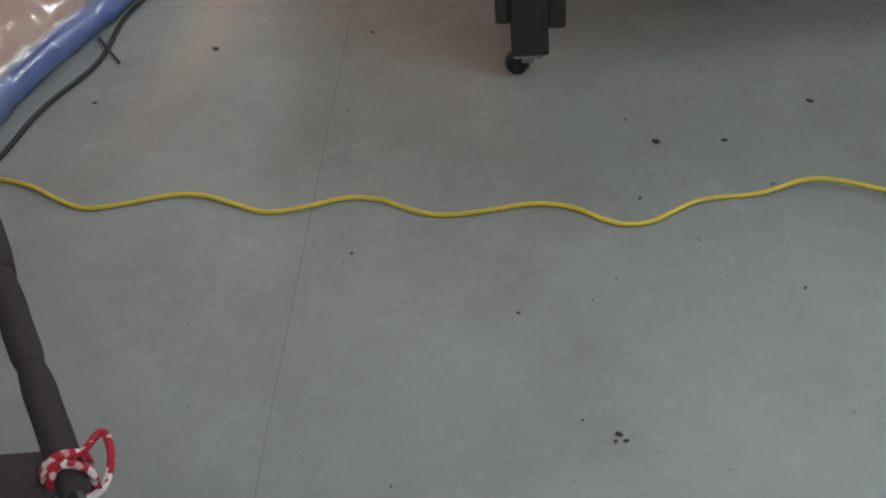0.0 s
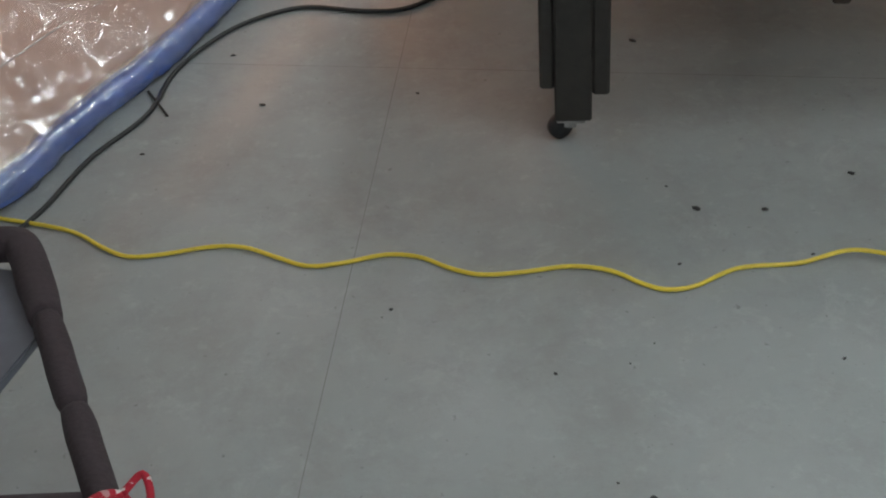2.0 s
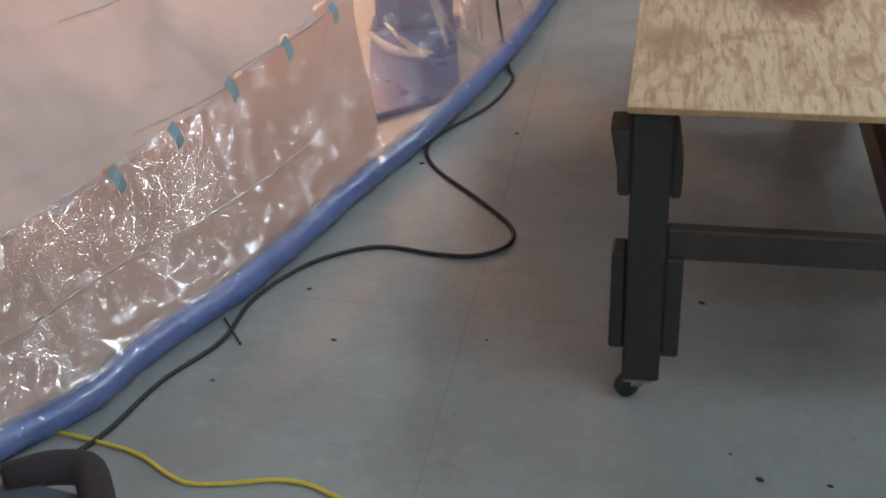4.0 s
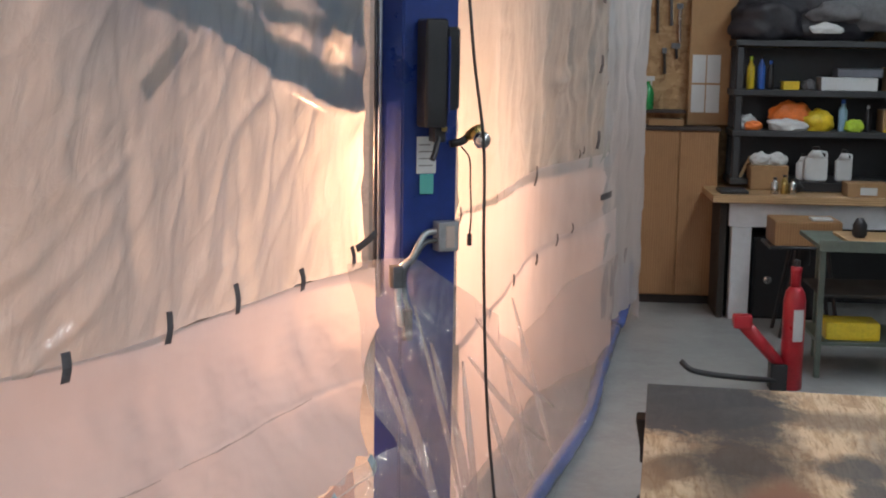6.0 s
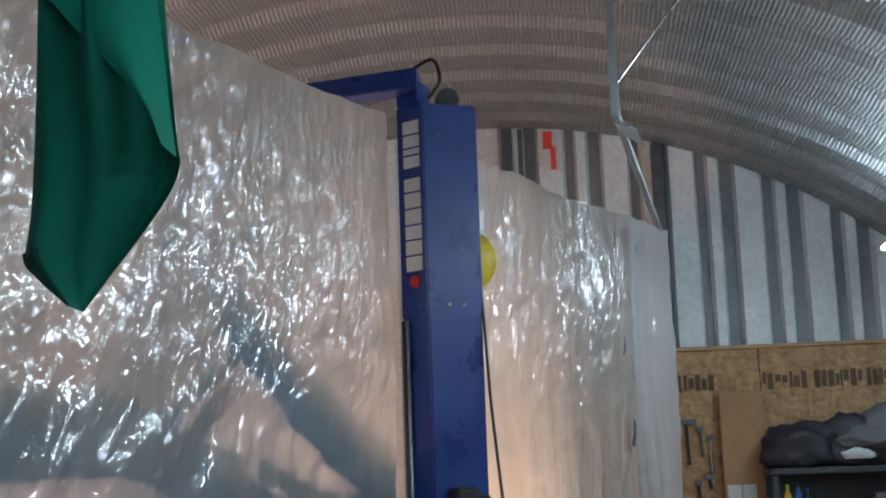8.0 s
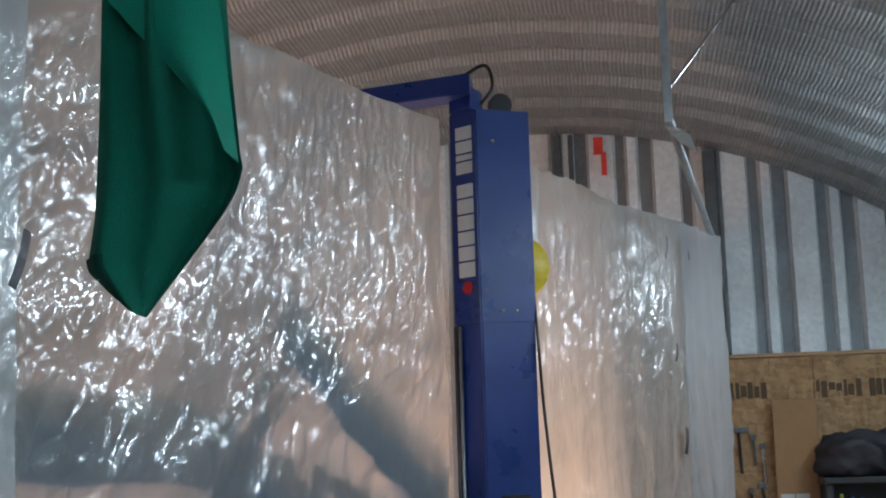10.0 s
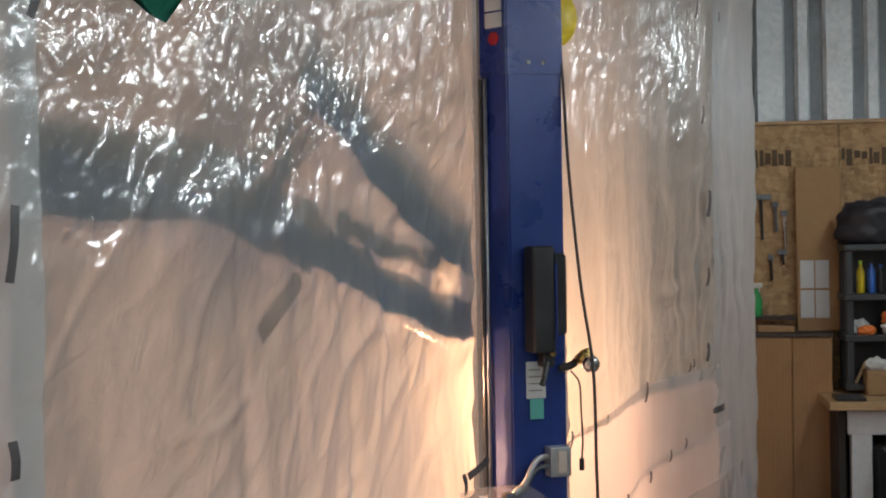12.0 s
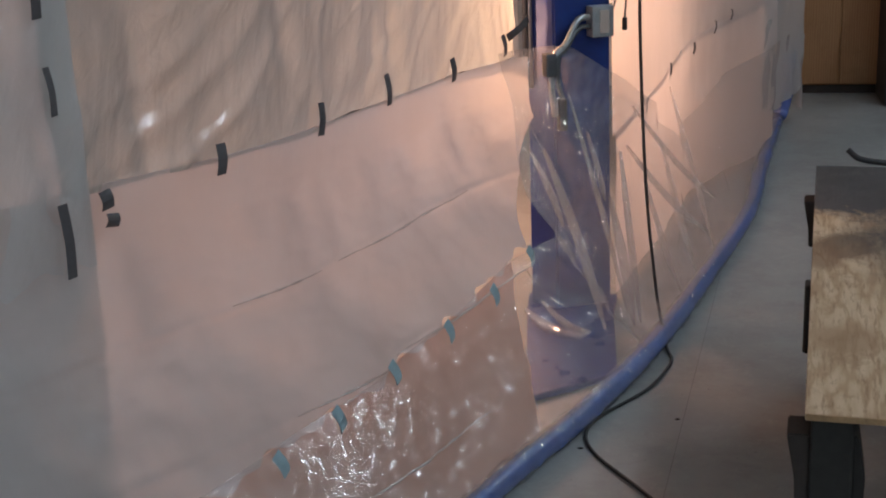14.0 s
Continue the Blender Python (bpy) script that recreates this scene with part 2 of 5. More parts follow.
CARTGREY = plain("blue_grey_paint", (0.10, 0.105, 0.125), 0.5, 0, 30, 0.2)
TIMBER = plain("dark_oiled_timber", (0.026, 0.022, 0.019), 0.7, 0, 30, 0.4)
TIMBER_H = plain("brown_rail_timber", (0.050, 0.036, 0.030), 0.75, 0, 30, 0.4)
BENCHWOOD = wood("pale_bench_wood", (0.36, 0.22, 0.10), (0.50, 0.33, 0.17), 0.5, "X")
DOORWOOD = wood("tan_cabinet_board", (0.29, 0.15, 0.06), (0.35, 0.19, 0.08), 0.5)
PLYEDGE = plain("plywood_edge", (0.40, 0.24, 0.12), 0.7, 0, 90, 0.35)
CARD = plain("brown_cardboard", (0.34, 0.205, 0.10), 0.85, 0, 25, 0.12)
WHITE = plain("white_paint", (0.62, 0.64, 0.66), 0.55, 0, 20, 0.12)
PAPER = plain("white_paper", (0.55, 0.57, 0.57), 0.8, 0, 20, 0.06)
TEAL = plain("teal_paper", (0.10, 0.42, 0.38), 0.8, 0, 20, 0.08)
ZINC = zinc("galvanised_steel", (0.50, 0.53, 0.55), 0.42)
ROOF = zinc("galvanised_roof", (0.35, 0.37, 0.37), 0.5, 0.5)
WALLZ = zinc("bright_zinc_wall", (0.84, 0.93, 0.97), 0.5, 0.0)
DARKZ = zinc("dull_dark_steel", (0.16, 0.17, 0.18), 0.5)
# end wall steel with the shade of its recesses put into the colour
BACKZ = zinc("recess_shade_steel", (0.26, 0.28, 0.30), 0.55, 0.4)
STEEL = zinc("polished_steel", (0.6, 0.6, 0.6), 0.22, 1.0)
BRASS = zinc("brass", (0.55, 0.40, 0.14), 0.28, 1.0)
RED = plain("red_enamel", (0.36, 0.012, 0.022), 0.35, 0, 30, 0.15)
REDTAPE = plain("fluorescent_red_tape", (0.75, 0.07, 0.05), 0.6)
TAPE = plain("dark_grey_tape", (0.085, 0.080, 0.085), 0.5, 0, 40, 0.25)
BLUETAPE = plain("pale_blue_tape", (0.34, 0.47, 0.52), 0.6, 0, 40, 0.2)
YELLOWP = plain("yellow_plastic", (0.62, 0.45, 0.02), 0.4)
ORANGE = plain("orange_plastic", (0.72, 0.18, 0.03), 0.5)
LIME = plain("lime_plastic", (0.45, 0.65, 0.05), 0.5)
GREENP = plain("green_liquid_bottle", (0.03, 0.32, 0.09), 0.25)
BLUEP = plain("blue_plastic", (0.03, 0.11, 0.42), 0.4)
CYANP = plain("pale_blue_plastic", (0.25, 0.42, 0.55), 0.4)
SHELFGREY = plain("dark_grey_shelf_plastic", (0.032, 0.035, 0.038), 0.55)
# one cloth in three greens: flap paler, hem strip darker
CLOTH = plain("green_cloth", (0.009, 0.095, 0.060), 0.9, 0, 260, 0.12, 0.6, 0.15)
CLOTH_PALE = plain("pale_green_cloth", (0.014, 0.165, 0.105), 0.85, 0, 260, 0.12, 0.6, 0.2)
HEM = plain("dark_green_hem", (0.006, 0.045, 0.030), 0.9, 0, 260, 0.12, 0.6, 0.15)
BAGBLACK = plain("black_bag_fabric", (0.018, 0.018, 0.024), 0.55, 0, 25, 0.4, 0.5)
BAGGREY = plain("grey_bag_fabric", (0.11, 0.11, 0.115), 0.7, 0, 25, 0.3, 0.5)
CARTGREEN = plain("grey_green_paint", (0.11, 0.135, 0.11), 0.5, 0, 30, 0.25)
ROPE = rope_mat("red_white_cord", (0.42, 0.012, 0.03), (0.70, 0.62, 0.60), 95)
GLOWTUBE = glow("fluorescent_tube", (0.85, 0.95, 1.0), TUBE_GLOW)
# far tube set dimmer only to hold down brightness at the bench end
GLOWDIM = glow("dimmed_fluorescent_tube", (0.85, 0.95, 1.0), TUBE_GLOW * 0.85)
INNER = plain("lining_board", (0.55, 0.46, 0.40), 0.9, 0, 8, 0.1)
FILM_UP = film("crinkled_polythene", (0.62, 0.68, 0.668), 0.11, 0.68, 0.20, 0.95, 0.12, 1.1, 0.08)
FILM_NEAR = film("pale_polythene", (0.68, 0.72, 0.73), 0.05, 0.45, 0.10, 0.6, 0.12)
FILM_LOW = film("milky_polythene", (0.68, 0.67, 0.665), 0.06, 0.60, 0.035, 0.14, 0.45)
FILM_THIN = film("thin_milky_polythene", (0.82, 0.80, 0.80), 0.08, 0.66, 0.06, 0.14, 0.25)
FILM_PAPER = film("backlit_masking_paper", (0.69, 0.51, 0.42), 0.0, 0.5, 0.02, 0.2, 0.5)
FILM_FLAP = film("loose_clear_polythene", (0.80, 0.75, 0.73), 0.76, 0.40, 0.08, 0.8, 0.11, 0.6)
FILM_WRAP = film("clear_wrap", (0.75, 0.76, 0.80), 0.88, 0.3, 0.13, 0.9, 0.08, 1.2)
FILM_SKIRT = film("clear_polythene", (0.74, 0.71, 0.71), 0.74, 0.55, 0.12, 1.0, 0.07)
FILM_FOLD = film("doubled_polythene_fold", (0.85, 0.83, 0.82), 0.74, 0.5, 0.16, 0.3, 0.08)
FILM_CREASE = film("sharp_crease", (0.88, 0.87, 0.86), 0.35, 0.35, 0.20, 0.2, 0.15)
FILM_END = film("thin_clear_polythene", (0.66, 0.70, 0.72), 0.25, 0.5, 0.10, 0.5)

# ---- building blocks ----


def part(name, bm, mat, parent=None, label="", smooth=False):
    me = bpy.data.meshes.new(name)
    bm.normal_update()
    bm.to_mesh(me)
    bm.free()
    for mm in mat if isinstance(mat, (list, tuple)) else (mat,):
        me.materials.append(mm)
    if smooth:
        for f in me.polygons:
            f.use_smooth = True
    ob = new(name, me)
    if parent is not None:
        ob.parent = parent
    if label:
        ob["label"] = label
    return ob


def empty(name, m, label, category, group="", kind=""):
    ob = new(name)
    ob.empty_display_size = 0.1
    ob.matrix_world = m
    return tagged(ob, label, category, group, kind)


def box(x0, x1, y0, y1, z0, z1, bevel=0.004, segs=1, m=None):
    bm = bmesh.new()
    bmesh.ops.create_cube(bm, size=1)
    for v in bm.verts:
        v.co = Vector(((x0 + x1) / 2 + v.co.x * (x1 - x0), (y0 + y1) / 2 + v.co.y * (y1 - y0), (z0 + z1) / 2 + v.co.z * (z1 - z0)))
    if bevel:
        bmesh.ops.bevel(bm, geom=bm.edges[:], offset=bevel, segments=segs, affect="EDGES", profile=0.7)
    if m is not None:
        bm.transform(m)
    return bm


def join(*bms):
    out = bmesh.new()
    for b in bms:
        me = bpy.data.meshes.new("tmp")
        b.to_mesh(me)
        b.free()
        out.from_mesh(me)
        bpy.data.meshes.remove(me)
    return out


def prism(outline, z0, z1, bevel=0.004, m=None):
    """An outline in x, y raised from z0 to z1."""
    bm = bmesh.new()
    low = [bm.verts.new((x, y, z0)) for x, y in outline]
    f = bm.faces.new(low)
    r = bmesh.ops.extrude_face_region(bm, geom=[f])
    bmesh.ops.translate(bm, vec=(0, 0, z1 - z0), verts=[v for v in r["geom"] if isinstance(v, bmesh.types.BMVert)])
    bmesh.ops.recalc_face_normals(bm, faces=bm.faces[:])
    if bevel:
        bmesh.ops.bevel(bm, geom=bm.edges[:], offset=bevel, segments=2, affect="EDGES")
    if m is not None:
        bm.transform(m)
    return bm


def lathe(profile, n=20, m=None):
    """Rings of (radius, height) round z, closed at both ends."""
    bm = bmesh.new()
    rings = [[bm.verts.new((r * math.cos(a), r * math.sin(a), z)) for a in (2 * math.pi * k / n for k in range(n))] for r, z in profile]
    for a, b in zip(rings, rings[1:]):
        for k in range(n):
            bm.faces.new((a[k], a[(k + 1) % n], b[(k + 1) % n], b[k]))
    bm.faces.new(rings[0][::-1])
    bm.faces.new(rings[-1])
    if m is not None:
        bm.transform(m)
    return bm


def smoothline(points, per=8):
    """A soft line through the points."""
    p = [Vector(q) for q in points]
    p = [2 * p[0] - p[1]] + p + [2 * p[-1] - p[-2]]
    out = []
    for a, b, c, d in zip(p, p[1:], p[2:], p[3:]):
        for k in range(per):
            t = k / per
            out.append(0.5 * (2 * b + (c - a) * t + (2 * a - 5 * b + 4 * c - d) * t * t + (3 * b - 3 * c + d - a) * t**3))
    out.append(p[-2].copy())
    return out


def pipe(points, radius, n=10, wobble=0.0, seed=0):
    """A round bar along a line; radius may be a function of 0..1."""
    bm = bmesh.new()
    pts = [Vector(q) for q in points]
    rings, side = [], None
    for k, q in enumerate(pts):
        way = (pts[min(k + 1, len(pts) - 1)] - pts[max(k - 1, 0)]).normalized()
        if side is None:
            side = way.orthogonal().normalized()
        side = (side - way * side.dot(way)).normalized()
        up = way.cross(side)
        r = radius(k / (len(pts) - 1)) if callable(radius) else radius
        ring = []
        for j in range(n):
            a = 2 * math.pi * j / n
            rr = r * (1 + wobble * noise.noise((q + Vector((math.cos(a), math.sin(a), seed)) * 0.1) * 18))
            ring.append(bm.verts.new(q + (side * math.cos(a) + up * math.sin(a)) * rr))
        rings.append(ring)
    for a, b in zip(rings, rings[1:]):
        for j in range(n):
            bm.faces.new((a[j], a[(j + 1) % n], b[(j + 1) % n], b[j]))
    bm.faces.new(rings[0][::-1])
    bm.faces.new(rings[-1])
    return bm


def surface(nu, nv, place):
    bm = bmesh.new()
    rows = [[bm.verts.new(place(i / nu, j / nv)) for i in range(nu + 1)] for j in range(nv + 1)]
    for a, b in zip(rows, rows[1:]):
        for i in range(nu):
            bm.faces.new((a[i], a[i + 1], b[i + 1], b[i]))
    return bm


def along(points, u):
    """The place at the share u of a line's length."""
    lens = [(b - a).length for a, b in zip(points, points[1:])]
    d = u * sum(lens)
    for a, b, n in zip(points, points[1:], lens):
        if d <= n:
            return a.lerp(b, d / n if n else 0)
        d -= n
    return points[-1].copy()

# ---- setting ----
floor = tagged(part("floor", box(-6.2, 5.4, -5.2, 10.9, -0.12, 0.0, 0), CONCRETE), "grey painted concrete floor with scuffs, specks and stains", "floor", kind="structure")
# cast joints, cut as thin grimy lines
for a, b, w in (((-0.112, 1.419), (0.036, 3.03), 0.0018), ((0.036, 3.03), (0.35, 6.6), 0.0018), ((-0.112, 1.419), (-0.35, -2.0), 0.0018), ((-0.9, 2.975), (1.6, 2.60), 0.0018)):
    d = (Vector(b) - Vector(a)).normalized()
    n = Vector((-d.y, d.x)) * w / 2
    bm = bmesh.new()
    bm.faces.new([bm.verts.new((*q, 0.0012)) for q in (Vector(a) - n, Vector(b) - n, Vector(b) + n, Vector(a) + n)])
    part("floor_joint", bm, SEAM, floor, "thin dirty joint line in the concrete")

AX, AR, AC = -0.6, 5.5, -0.5  # the roof's axis, radius and centre height


def roof_mesh():
    """An arched roof of deep ribs, its flats finely crimped along the arch."""
    ys = []
    y = 10.62
    while y > -5.0:
        ys += [(y, 0.0), (y - 0.26, 0.0), (y - 0.32, 0.062), (y - 0.54, 0.062)]
        y -= 0.60
    bm, rows = bmesh.new(), []
    step = 0.0072 / AR
    a0, a1 = radians(5), radians(175)
    angles, a = [], a0
    while a < a1:
        fine = radians(42) < a < radians(108)
        angles.append(a)
        a += step if fine else radians(2)
    angles.append(a1)
    for k, a in enumerate(angles):
        fine = radians(42) < a < radians(108)
        row = []
        for yy, d in ys:
            r = AR + d + (0.0038 * (1, 0, -1, 0)[k % 4] if fine else 0)
            row.append(bm.verts.new((AX + r * math.cos(a), yy, AC + r * math.sin(a))))
        rows.append(row)
    for p, q in zip(rows, rows[1:]):
        for i in range(len(ys) - 1):
            bm.faces.new((p[i], q[i], q[i + 1], p[i + 1]))
    return bm


tagged(part("ceiling", roof_mesh(), ROOF), "arched roof of crimped corrugated galvanised steel", "ceiling", kind="structure")


# the backing's dark colour paints the shade between the ribs
wall_end = tagged(part("wall_end", box(-6.1, 5.0, 10.745, 10.80, 0, 5.3, 0), BACKZ), "grey steel end wall, coloured darker as shade between bright ribs", "wall", kind="structure")
x = -6.145
while x < 4.9:
    for s0, s1 in ((0.12, 0.342), (0.44, 0.537)):
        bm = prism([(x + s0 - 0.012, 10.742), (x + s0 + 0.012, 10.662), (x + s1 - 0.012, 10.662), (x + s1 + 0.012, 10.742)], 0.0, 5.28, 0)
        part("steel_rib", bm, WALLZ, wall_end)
    x += 0.54
tagged(part("wall_back", box(-6.1, 5.0, -5.3, -5.15, 0, 5.3, 0), WALLZ), "plain steel wall closing the workshop", "wall", kind="structure")
for i, (x0, x1) in enumerate(((0.35, 1.62), (1.625, 2.845), (2.85, 4.07))):
    tagged(part("wall_panel", box(x0, x1, 10.60, 10.655, 0.0, 3.03, 0.003), OSB), "rough strand board panel lining the end wall", "wall panel", "strand boards", "structure")
tagged(part("trim", box(0.4, 4.07, 10.585, 10.66, 3.034, 3.065, 0.004), BENCHWOOD), "pale wooden strip capping the strand board", "trim", kind="structure")
for x0, x1 in ((0.95, 1.26), (1.64, 2.0), (2.05, 2.42), (2.46, 2.80), (2.87, 3.4)):
    xx, bars = x0, []
    while xx < x1:
        w, h = random.uniform(0.012, 0.05), random.choice((0.06, 0.09, 0.13, 0.14))
        zz = 2.70 + random.uniform(0, 0.14 - h)
        bars.append(box(xx, xx + w, 10.5965, 10.601, zz, zz + h, 0))
        xx += w + random.uniform(0.006, 0.016)
    tagged(part("printed_mark", join(*bars), PRINT), "faded dark stamped print on strand board", "print", "board print", "structure")

# ---- plastic enclosure ----
TUBE = smoothline([(-1.31, 1.79, 0.04), (-0.895, 2.285, 0.04), (-0.797, 2.508, 0.04), (-0.72, 2.68, 0.04), (-0.605, 2.905, 0.04), (-0.505, 3.17, 0.04), (-0.37, 3.555, 0.04), (-0.19, 4.02, 0.04), (0.015, 4.7, 0.04), (0.185, 5.44, 0.04), (0.42, 6.61, 0.04), (0.53, 7.65, 0.04), (0.69, 9.07, 0.04)], 10)
LINE = smoothline([(-2.35, 0.6, 0), (-1.75, 2.05, 0), (-1.39, 2.82, 0), (-1.10, 3.3, 0), (-0.96, 3.75, 0), (-0.85, 4.16, 0), (-0.725, 4.6, 0), (-0.56, 5.08, 0)], 10)
LINE_R = smoothline([(-0.20, 5.30, 0), (-0.05, 6.1, 0), (0.13, 7.17, 0), (0.49, 8.0, 0), (0.84, 9.07, 0)], 10)


def rumple(p, amp, stretch=0.35, scale=3.0, seed=0.0):
    q = Vector((p.x * scale + seed, p.y * scale, p.z * scale * stretch))
    return amp * (noise.noise(q) + 0.5 * noise.noise(q * 2.3 + Vector((7, 3, 1))) + 0.28 * abs(noise.noise(q * 5.1)))


def hang(line, z0, z1, push=0.0, amp=0.03, seed=0.0, u0=0.0, u1=1.0, dz0=0.0, dz1=0.0, sag=0.0):
    """A hanging sheet over part of a line, with folds."""
    def place(u, v):
        s = u0 + (u1 - u0) * u
        p, q = along(line, s), along(line, min(1, s + 0.01))
        if s > 0.985:
            p2 = along(line, s - 0.01)
            d = (p - p2).normalized()
        else:
            d = (q - p).normalized()
        n = Vector((d.y, -d.x, 0))
        low = z0 + dz0 * u + 0.02 * noise.noise(Vector((s * 14, seed, 0)))
        top = z1 + dz1 * u + sag * 4 * u * (1 - u) - 0.010 * abs(math.sin(s * 34)) * (1 if z1 > 2 else 0)
        p = Vector((p.x, p.y, low + (top - low) * v))
        w = rumple(p, amp, 0.3, 3.2, seed)
        w += 0.35 * amp * noise.noise(Vector((p.x * 4 + p.z * 7, p.y * 4 - p.z * 5, p.z * 2 + seed)))
        if z1 > 2:
            c = p.z * 0.74 - p.y * 0.62 + 0.22 * noise.noise(p * 1.7 + Vector((seed, 0, 0)))
            fold = abs(noise.noise(Vector((c * 6.5 + seed, (p.z + p.y) * 0.9, seed))))
            low = max(0.0, min(1.0, (2.5 - p.z) / 0.5))
            here = max(0.0, min(1.0, 0.5 + 2.2 * noise.noise(p * 1.3 + Vector((3, seed, 5)))))
            w += amp * (0.35 - fold) * (0.4 + 0.9 * low * here)
            w -= 0.012 * low * (0.4 + here) * max(0.0, 1 - 7 * abs(noise.noise(Vector((p.y * 3.4 + 0.10 * p.z, p.z * 0.45, seed + 2)))))
            w += 0.009 * low * max(0.0, 1 - 9 * abs(noise.noise(Vector((p.y * 2.6 - p.z * 1.9, p.z * 0.9 + p.y, seed + 6)))))
        return p + n * (push + w)
    return place


def sheet(name, place, nu, nv, mat, label):
    return tagged(part(name, surface(nu, nv, place), mat, smooth=True), label, "plastic sheet", "plastic sheeting")


sheet("plastic_sheet", hang(LINE, 1.088, 3.56, 0.0, 0.022, 1.0, 0.497, 1.0, 0, 0.105, -0.01), 180, 170, FILM_UP, "crinkled translucent polythene sheet, lit warm from behind")
sheet("plastic_sheet", hang(LINE, 0.03, 3.58, 0.015, 0.022, 4.0, 0.0, 0.512), 120, 130, FILM_NEAR, "pale bluish polythene sheet, taped along its edge")
sheet("plastic_sheet", hang(LINE_R, 1.26, 3.49, 0.0, 0.022, 5.0, 0, 0.765, 0, 0.24, 0.05), 150, 140, FILM_UP, "translucent polythene sheet glowing from a work light")
sheet("plastic_sheet", hang(LINE_R, 0.715, 1.285, 0.012, 0.008, 6.0, 0, 0.76, 0.22, 0.06), 110, 30, FILM_LOW, "narrow milky polythene strip taped between two sheets")
sheet("plastic_sheet", hang(LINE_R, 0.03, 0.735, 0.020, 0.012, 7.0, 0, 0.80, 0.0, 0.24), 110, 40, FILM_THIN, "lower milky polythene sheet, brightly lit behind")
sheet("plastic_sheet", hang(LINE_R, 0.25, 3.72, 0.014, 0.02, 9.0, 0.73, 1.0, 0, 0.06), 60, 120, FILM_END, "clear bluish polythene strip at the enclosure corner")
# the short side that turns the corner
sheet("plastic_sheet", hang([Vector((0.84, 9.07, 0)), Vector((0.6, 10.55, 0))], 0.1, 3.66, 0.0, 0.03, 3.0), 40, 60, FILM_END, "clear polythene sheet closing the enclosure's far side")
SKLINE = smoothline([(-2.35, 0.6, 0), (-1.75, 2.05, 0), (-1.38, 2.82, 0), (-1.09, 3.3, 0), (-0.94, 3.75, 0), (-0.83, 4.16, 0), (-0.70, 4.6, 0), (-0.50, 4.98, 0), (-0.15, 5.12, 0), (-0.03, 6.1, 0), (0.15, 7.17, 0), (0.51, 8.0, 0), (0.85, 9.07, 0)], 10)


def skirt(u, v, push=0.012, slant=True):
    """The loose foot of the sheeting, swept out over the tube on the floor."""
    w, t = along(SKLINE, 0.12 + 0.88 * u), along(TUBE, u)
    k = 1 - v
    out = max(0.0, (k - 0.15) / 0.85) ** 1.6
    z = 1.10 - 1.02 * k
    if u > 0.37 and slant:
        f = min(1, (u - 0.37) / 0.05)
        out = out * (1 - f) + f * k**1.25
        z = z * (1 - f) + f * (0.08 + 1.05 * v)
    p = Vector((w.x + (t.x - w.x) * out, w.y + (t.y - w.y) * out, z))
    d = (along(TUBE, min(1, u + 0.01)) - along(TUBE, max(0, u - 0.01))).normalized()
    n = Vector((d.y, -d.x, 0.3))
    fan = 0.006 * math.sin(u * 90)
    if u > 0.37 and slant:
        run = (p - Vector((0.03, 4.75, 0.05))).length
        phi = math.atan2(p.z, (p.y - 4.75))
        fan = 0.075 * min(1.0, run) * (0.4 - abs(noise.noise(Vector((phi * 3.2, 0.3 * run, 4.0))))) * max(0.0, 1.6 - run * 0.5)
    if u < 0.44:
        for zc, h in ((0.70, 0.006), (0.42, 0.008)):
            fan += h * math.exp(-((p.z - zc - 0.012 * math.sin(u * 25)) / 0.011) ** 2) * (0.4 + 0.6 * abs(noise.noise(Vector((u * 12, zc * 7, 0)))) * 2)
    if v < 0.27 and u < 0.44:
        near = max(0.0, 1 - v / 0.16)
        fan += 0.016 * (0.3 - abs(noise.noise(Vector((p.x * 9, p.y * 9, 3.0)))))
        fan += 0.09 * near * (0.25 - abs(noise.noise(Vector((u * 42, v * 5, 8.0))))) + 0.035 * near * noise.noise(Vector((u * 120, v * 22, 1.0)))
    return p + n * (push + (rumple(p, 0.018, 1.0, 4.0, 2.0) + fan) * min(1, k * 4) * min(1, v * 6 + 0.05))


def ragged(u):
    return 0.185 + 0.20 * u + 0.010 * math.sin(u * 60) + 0.006 * math.sin(u * 143)


low_sheet = sheet("plastic_sheet", lambda u, v: skirt((0.388 + 0.060 * min(1, 1.6 * v)) * u, ragged(u) + (1.0 - ragged(u)) * v, 0.006, False), 150, 130, FILM_LOW, "milky polythene sheet along the lower enclosure wall")
sheet("plastic_sheet", lambda u, v: skirt(0.40 * u, (0.205 + 0.185 * u) * v, 0.012), 620, 56, FILM_FLAP, "clear glossy polythene flap spread to the floor tube")
over_foot = sheet("plastic_sheet", lambda u, v: skirt(0.395 + 0.605 * u, v * (0.36 + 0.64 * min(1, u / 0.05)) * (1 - 0.45 * max(0, min(1, (u - 0.12) / 0.12))), 0.02), 220, 60, FILM_SKIRT, "clear polythene skirt pulled in folds over the column foot")


